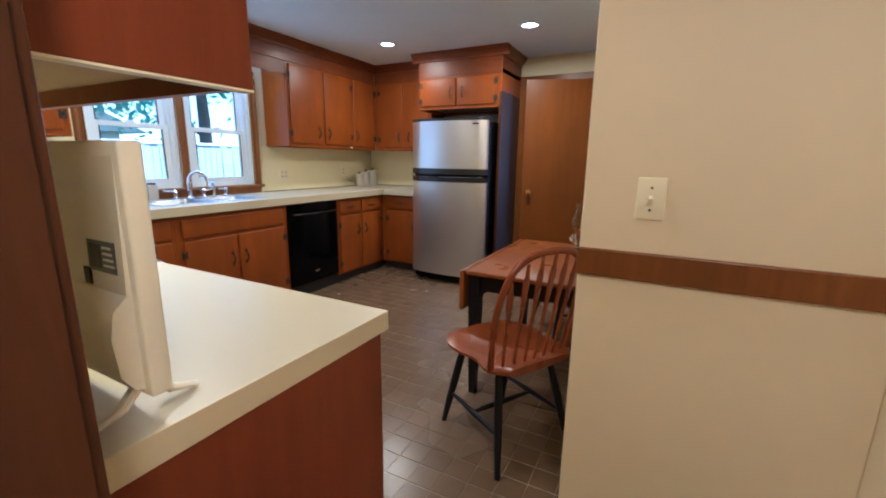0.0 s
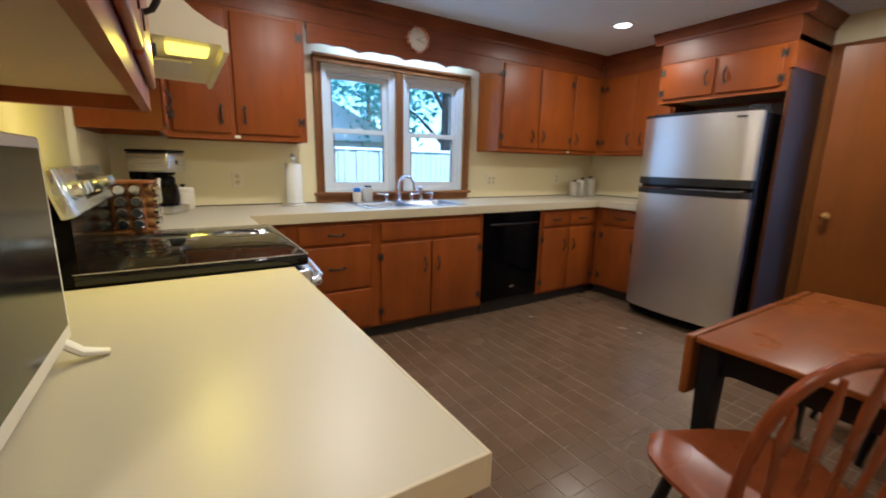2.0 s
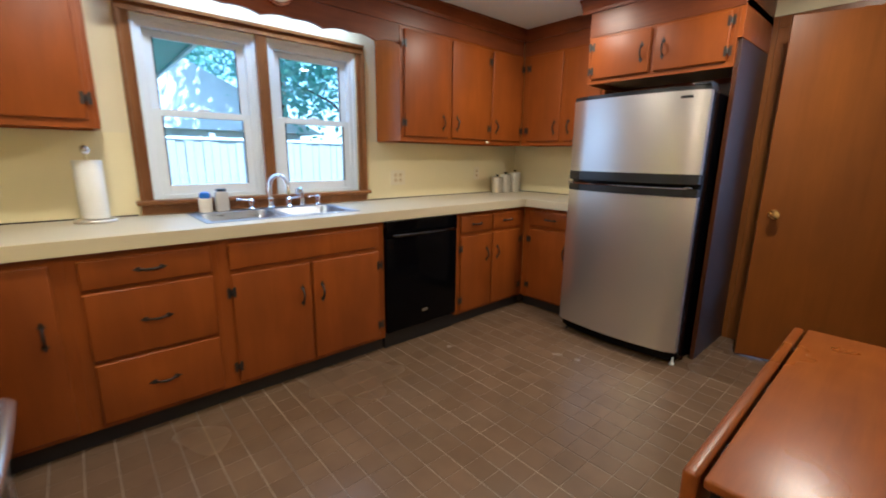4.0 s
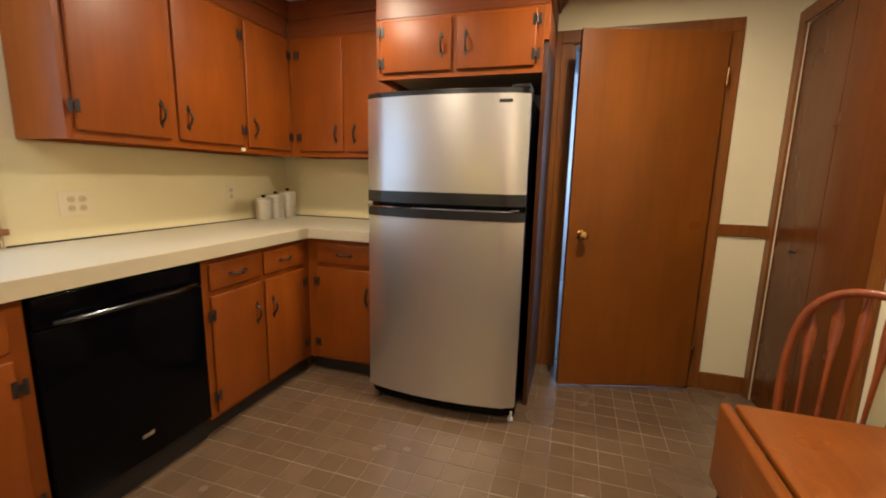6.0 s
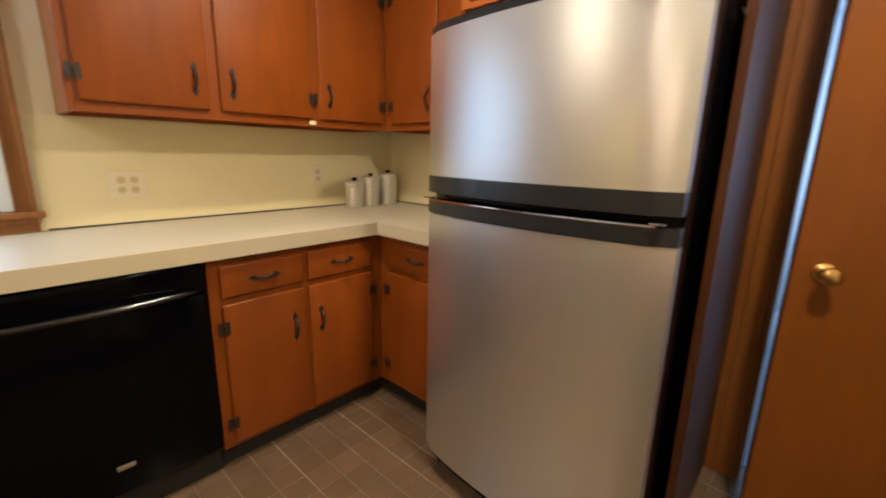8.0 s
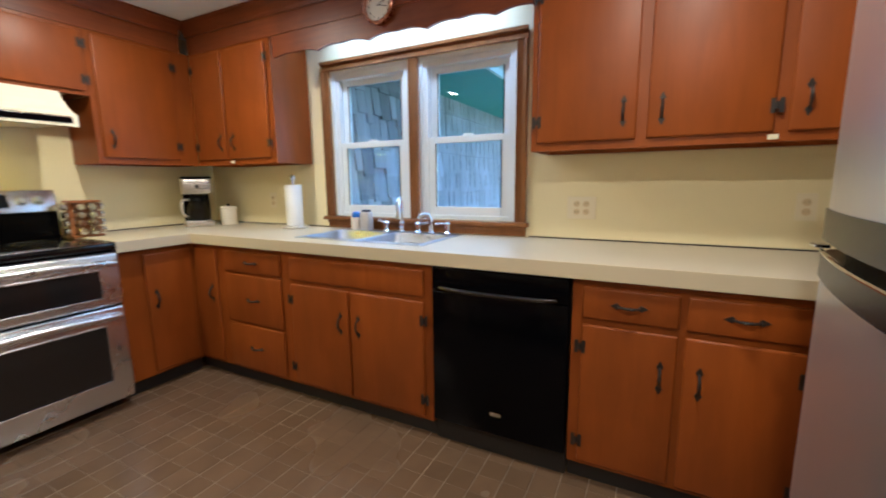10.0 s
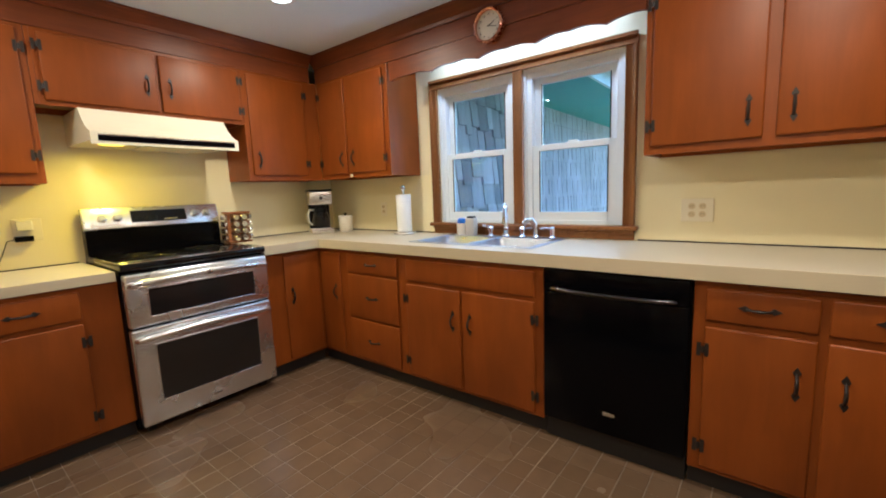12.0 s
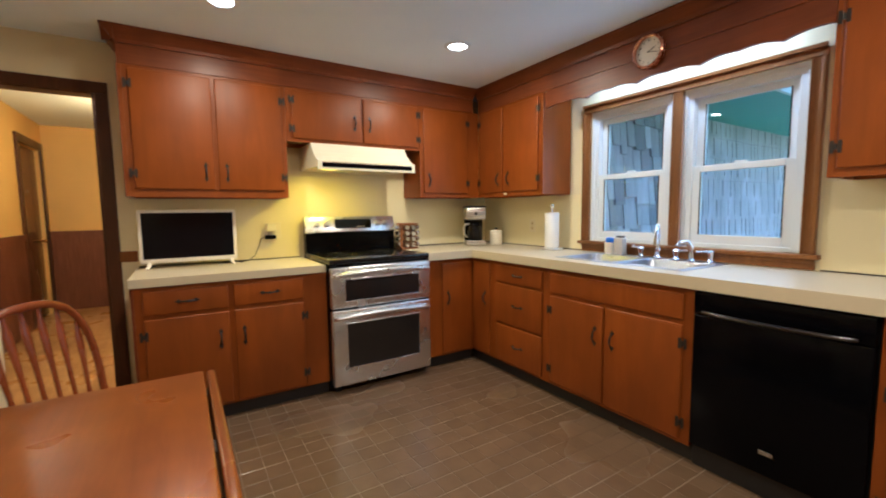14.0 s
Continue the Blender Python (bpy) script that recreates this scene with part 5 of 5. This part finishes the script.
part("chimney", lathe([(0.027, 0.124), (0.028, 0.132), (0.043, 0.160), (0.044, 0.180), (0.032, 0.205), (0.025, 0.235), (0.029, 0.270), (0.0275, 0.270), (0.0235, 0.235), (0.0305, 0.205), (0.0425, 0.180), (0.0415, 0.160), (0.0265, 0.132)], 28), LAMPGLASS, ol_, "clear chimney", True)

pk = thing("puck_light", pose(-0.66, 0.22, UB + 0.0185), "small dark oval vent under the wall cabinet", "puck light")
part("disc", moved(lathe([(0.03, -0.006), (0.034, -0.002), (0.034, 0.0)], 24), Matrix.Diagonal((1.25, 0.7, 1, 1))), IRON, pk, "", True)
for m in (pose(UX, 3.735, 1.372, 0, 0, 90), pose(UX, 0.79, 1.372, 0, 0, 90)):
    bp = thing("cabinet_catch", m, "small cream plastic catch on the cabinet rail", "catch", "small cream cabinet catches")
    part("tab", box(-0.016, -0.006, -0.009, 0.016, 0, 0.009, 0.002), PLATE, bp)


# ---- outside ----
GZ = -0.35
structure("ground", boxes((-400, -400, GZ - 0.3, XW - WT, 400, GZ)), paint("lawn", (0.09, 0.13, 0.05), 0.9, 0.4, 0.4, 8), "green lawn", "ground")
SHINGLE = wood("weathered_shingle", (0.42, 0.40, 0.46), (0.62, 0.58, 0.66), 0.8, (9, 9, 1.2), 0.75)
GAPW = paint("shingle_underlay", (0.06, 0.06, 0.07), 0.9)
WY = 1.15
wing = thing("shingled_wing", pose(0, 0, 0), "weathered grey shingled wing of the house with a teal soffit", "house wing", kind="structure")
part("wall", box(-11.0, WY - 0.2, GZ, XW - WT - 0.001, WY - 0.03, 2.2), GAPW, wing)
random.seed(4)
def shingle_mesh(w):
    b = extrude_outline([(WY - 0.028, 0.0), (WY + 0.016, 0.0), (WY - 0.018, 0.30), (WY - 0.028, 0.30)], "x", -w / 2, w / 2)
    return mesh_of(b, "shingle", SHINGLE)
SHM = [shingle_mesh(w) for w in (0.085, 0.11, 0.14, 0.165, 0.19)]
SHW = (0.085, 0.11, 0.14, 0.165, 0.19)
row, far_b = 0, bmesh.new()
z = GZ + 0.1
while z < 2.12:
    x = XW - WT - 0.01
    while x > -10.9:
        k = random.randrange(5)
        w = SHW[k]
        if x - w > -5.6 and 0.8 < z < 2.15:
            part("shingle", SHM[k], None, wing, at=pose(x - w / 2, 0, z + random.choice((-0.045, -0.02, 0.0, 0.0, 0.03)) + random.uniform(-0.008, 0.008), 0, random.uniform(-1.0, 1.0), 0))
        else:
            zz = z + random.uniform(-0.008, 0.008)
            vs = [far_b.verts.new(p) for p in ((x - w, WY - 0.001, zz), (x, WY - 0.001, zz), (x, WY - 0.014, zz + 0.27), (x - w, WY - 0.014, zz + 0.27), (x - w, WY - 0.028, zz), (x, WY - 0.028, zz))]
            far_b.faces.new(vs[:4]), far_b.faces.new((vs[4], vs[5], vs[1], vs[0]))
        x -= w + random.choice((0.008, 0.012, 0.02))
    z += 0.225
tagged(part("shingles", far_b, SHINGLE, wing), "further weathered shingles", kind="stuff")
TEAL = paint("teal_soffit_paint", (0.08, 0.36, 0.36), 0.5, 0.1)
part("soffit", box(-11.2, WY - 0.03, 2.185, XW - WT - 0.002, 2.02, 2.205), TEAL, wing, "teal painted soffit")
part("fascia", box(-11.2, 2.02, 2.16, XW - WT - 0.002, 2.05, 2.36), WHITE, wing, "white eave board")
part("gutter", tube([(-11.2, 2.10, 2.29), (XW - WT - 0.01, 2.10, 2.29)], 0.055, 10), WHITE, wing, "white gutter", True)
part("roof", extrude_outline([(2.12, 2.37), (2.12, 2.41), (-2.0, 4.1), (-2.0, 4.05)], "x", -11.3, XW - WT - 0.002), paint("grey_roof", (0.12, 0.12, 0.13), 0.9, 0.3, 0.3, 20), wing, "grey shingled roof")

# white board fence
fe = thing("fence", pose(-10.2, 0, GZ), "white wooden board fence", "fence")
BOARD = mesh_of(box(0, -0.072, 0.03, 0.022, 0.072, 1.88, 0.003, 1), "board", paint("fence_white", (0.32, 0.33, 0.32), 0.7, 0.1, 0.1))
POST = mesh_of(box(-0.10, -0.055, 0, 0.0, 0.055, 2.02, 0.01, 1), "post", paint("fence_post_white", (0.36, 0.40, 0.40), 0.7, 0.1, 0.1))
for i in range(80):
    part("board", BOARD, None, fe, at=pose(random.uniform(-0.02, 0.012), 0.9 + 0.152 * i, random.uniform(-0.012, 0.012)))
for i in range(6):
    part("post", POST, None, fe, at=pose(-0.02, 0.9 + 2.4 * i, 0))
part("rail", boxes((-0.06, 0.8, 0.4, -0.005, 13.2, 0.48)), WHITE, fe)
part("cap_rail", boxes((-0.03, 0.8, 1.88, 0.05, 13.2, 1.93), bevel=0.005), WHITE, fe)

# neighbour's house beyond the fence
nb = thing("neighbour_house", pose(-19, 5.4, GZ), "pale neighbouring house with a light roof", "house")
part("wall", boxes((-4, -5.5, 0, 2, 2.6, 2.5)), paint("pale_siding", (0.45, 0.48, 0.50), 0.7, 0.05), nb)
part("roof", extrude_outline([(-6.2, 2.4), (-1.4, 4.6), (3.3, 2.4)], "x", -4.4, 2.5), paint("light_roof", (0.62, 0.62, 0.62), 0.8, 0.08, 0.2, 20), nb, "light gable roof")
for v in (-4.0, -1.2, 1.2):
    wd = part("window", box(2.0, v - 0.5, 0.9, 2.04, v + 0.5, 2.1), WHITE, nb)
    part("pane", box(2.04, v - 0.42, 1.0, 2.05, v + 0.42, 2.02), GLASSBLACK, wd)

# trees
BARK = paint("bark", (0.09, 0.07, 0.055), 0.9, 0.4, 0.8, 14)
def leaf_mat():
    m, n, l, b = material("foliage", 0.5)
    gi = n.new("ShaderNodeNewGeometry")
    l.new(ramp(n, l, gi.outputs["Random Per Island"], [(0.0, (0.13, 0.25, 0.21)), (0.6, (0.19, 0.36, 0.30)), (1.0, (0.27, 0.46, 0.39))]), b.inputs["Base Color"])
    tr, mx, out = n.new("ShaderNodeBsdfTranslucent"), n.new("ShaderNodeMixShader"), n["Material Output"]
    tr.inputs[0].default_value = (0.32, 0.58, 0.48, 1)
    mx.inputs[0].default_value = 0.55
    l.new(b.outputs[0], mx.inputs[1]), l.new(tr.outputs[0], mx.inputs[2]), l.new(mx.outputs[0], out.inputs[0])
    return m
LEAF = leaf_mat()


def tree(x, y, h, r, seed, leaves=13000):
    rng = np.random.default_rng(seed)
    t = thing("tree", pose(x, y, GZ), "leafy deciduous tree behind the fence", "tree", "trees behind the fence")
    b = tube([(0, 0, 0), (0.05, 0.02, h * 0.25), (-0.05, 0.06, h * 0.5), (0.04, 0, h * 0.85)], [0.24, 0.19, 0.13, 0.03], 10)
    tips = []
    for k in range(11):
        a, z0 = rng.uniform(0, 6.28), h * rng.uniform(0.22, 0.7)
        d = r * rng.uniform(0.5, 0.95)
        tip = (d * math.cos(a), d * math.sin(a), z0 + h * rng.uniform(0.08, 0.28))
        tube([(0, 0, z0), (tip[0] * 0.5, tip[1] * 0.5, z0 + (tip[2] - z0) * 0.65), tip], [0.08, 0.05, 0.02], 6, b)
        tips.append(tip)
    part("trunk", b, BARK, t, "grey-brown trunk and limbs", True)
    tips += [(0, 0, h * 0.9), (0.3 * r, 0.2 * r, h * 0.8), (-0.3 * r, -0.1 * r, h * 0.75)]
    cen = np.array(tips)[rng.integers(0, len(tips), leaves)]
    off = rng.normal(0, 1, (leaves, 3)) * np.array([r * 0.26, r * 0.26, h * 0.085])
    pos = cen + off
    pos[:, 2] = np.maximum(pos[:, 2], h * 0.16)
    u = rng.normal(0, 1, (leaves, 3)); u /= np.linalg.norm(u, axis=1)[:, None]
    w = np.cross(u, rng.normal(0, 1, (leaves, 3))); w /= np.linalg.norm(w, axis=1)[:, None]
    s = rng.uniform(0.10, 0.19, (leaves, 1))
    quad = np.stack([pos - u * s, pos - w * s * 0.5 + u * s * 0.1, pos + u * s, pos + w * s * 0.5 + u * s * 0.1], 1).reshape(-1, 3)
    me = bpy.data.meshes.new("crown")
    me.from_pydata(quad.tolist(), [], [(4 * i, 4 * i + 1, 4 * i + 2, 4 * i + 3) for i in range(leaves)])
    me.materials.append(LEAF)
    tagged(part("crown", me, None, t), "crown of small green leaves", kind="stuff")


for x, y, h, r, s in ((-13.2, 8.6, 9.5, 3.4, 1), (-15.5, 13.5, 10.5, 3.8, 2), (-24.5, 3.0, 13, 4.6, 3), (-25, 10.5, 13, 4.8, 4), (-13.5, 18.5, 9, 3.4, 5), (-26, -3.5, 12, 4.4, 6)):
    tree(x, y, h, r, s)


# ---- floor tiles, last ----
T, G, GX = 0.1065, 0.0022, 0.0046                       # pitch, joint across the rows, joint along the rows


def tile_mesh():
    h, v = T / 2 - G / 2, T / 2 - GX / 2
    b = bmesh.new()
    lo = [b.verts.new((x, y, -0.002)) for x, y in ((-h, -v), (h, -v), (h, v), (-h, v))]
    hi = [b.verts.new((x * (1 - 0.002 / T), y * (1 - 0.003 / T), 0.0)) for x, y in ((-h, -v), (h, -v), (h, v), (-h, v))]
    b.faces.new(hi)
    for i in range(4):
        b.faces.new((lo[i], lo[(i + 1) % 4], hi[(i + 1) % 4], hi[i]))
    return mesh_of(b, "tile", TILE)


TM = tile_mesh()
fl = bpy.data.objects["floor"]
rest_v, rest_f = [], []
X0, Y0 = -2.053 - 7 * 0.1065, 1.71 - 15 * 0.1065
hh, hv = T / 2 - G / 2, T / 2 - GX / 2
for i in range(-2, 34):
    for j in range(-2, 44):
        cx, cy = X0 + (i + 0.5) * T, Y0 + (j + 0.5) * T
        if cx > XP + 0.05 or cy > YF + 0.05 or (cx > XR + 0.05 and cy > YP) or cx < -2.93:
            continue
        dz = random.uniform(-0.0004, 0.0003)
        if -2.76 < cx < -1.35 and 1.35 < cy < 3.55:
            part("tile", TM, None, fl, at=pose(cx, cy, dz, random.uniform(-0.12, 0.12), random.uniform(-0.12, 0.12), 0))
        else:
            k = len(rest_v)
            rest_v += [(cx + sx * hh, cy + sy * hv, -0.002) for sx, sy in ((-1, -1), (1, -1), (1, 1), (-1, 1))]
            rest_v += [(cx + sx * (hh - 0.001), cy + sy * (hv - 0.0015), dz) for sx, sy in ((-1, -1), (1, -1), (1, 1), (-1, 1))]
            rest_f += [(k + 4, k + 5, k + 6, k + 7)] + [(k + a, k + (a + 1) % 4, k + 4 + (a + 1) % 4, k + 4 + a) for a in range(4)]
me = bpy.data.meshes.new("tiles")
me.from_pydata(rest_v, [], rest_f)
me.materials.append(TILE)
tagged(part("tiles", me, None, fl), "further brown floor tiles", kind="stuff")
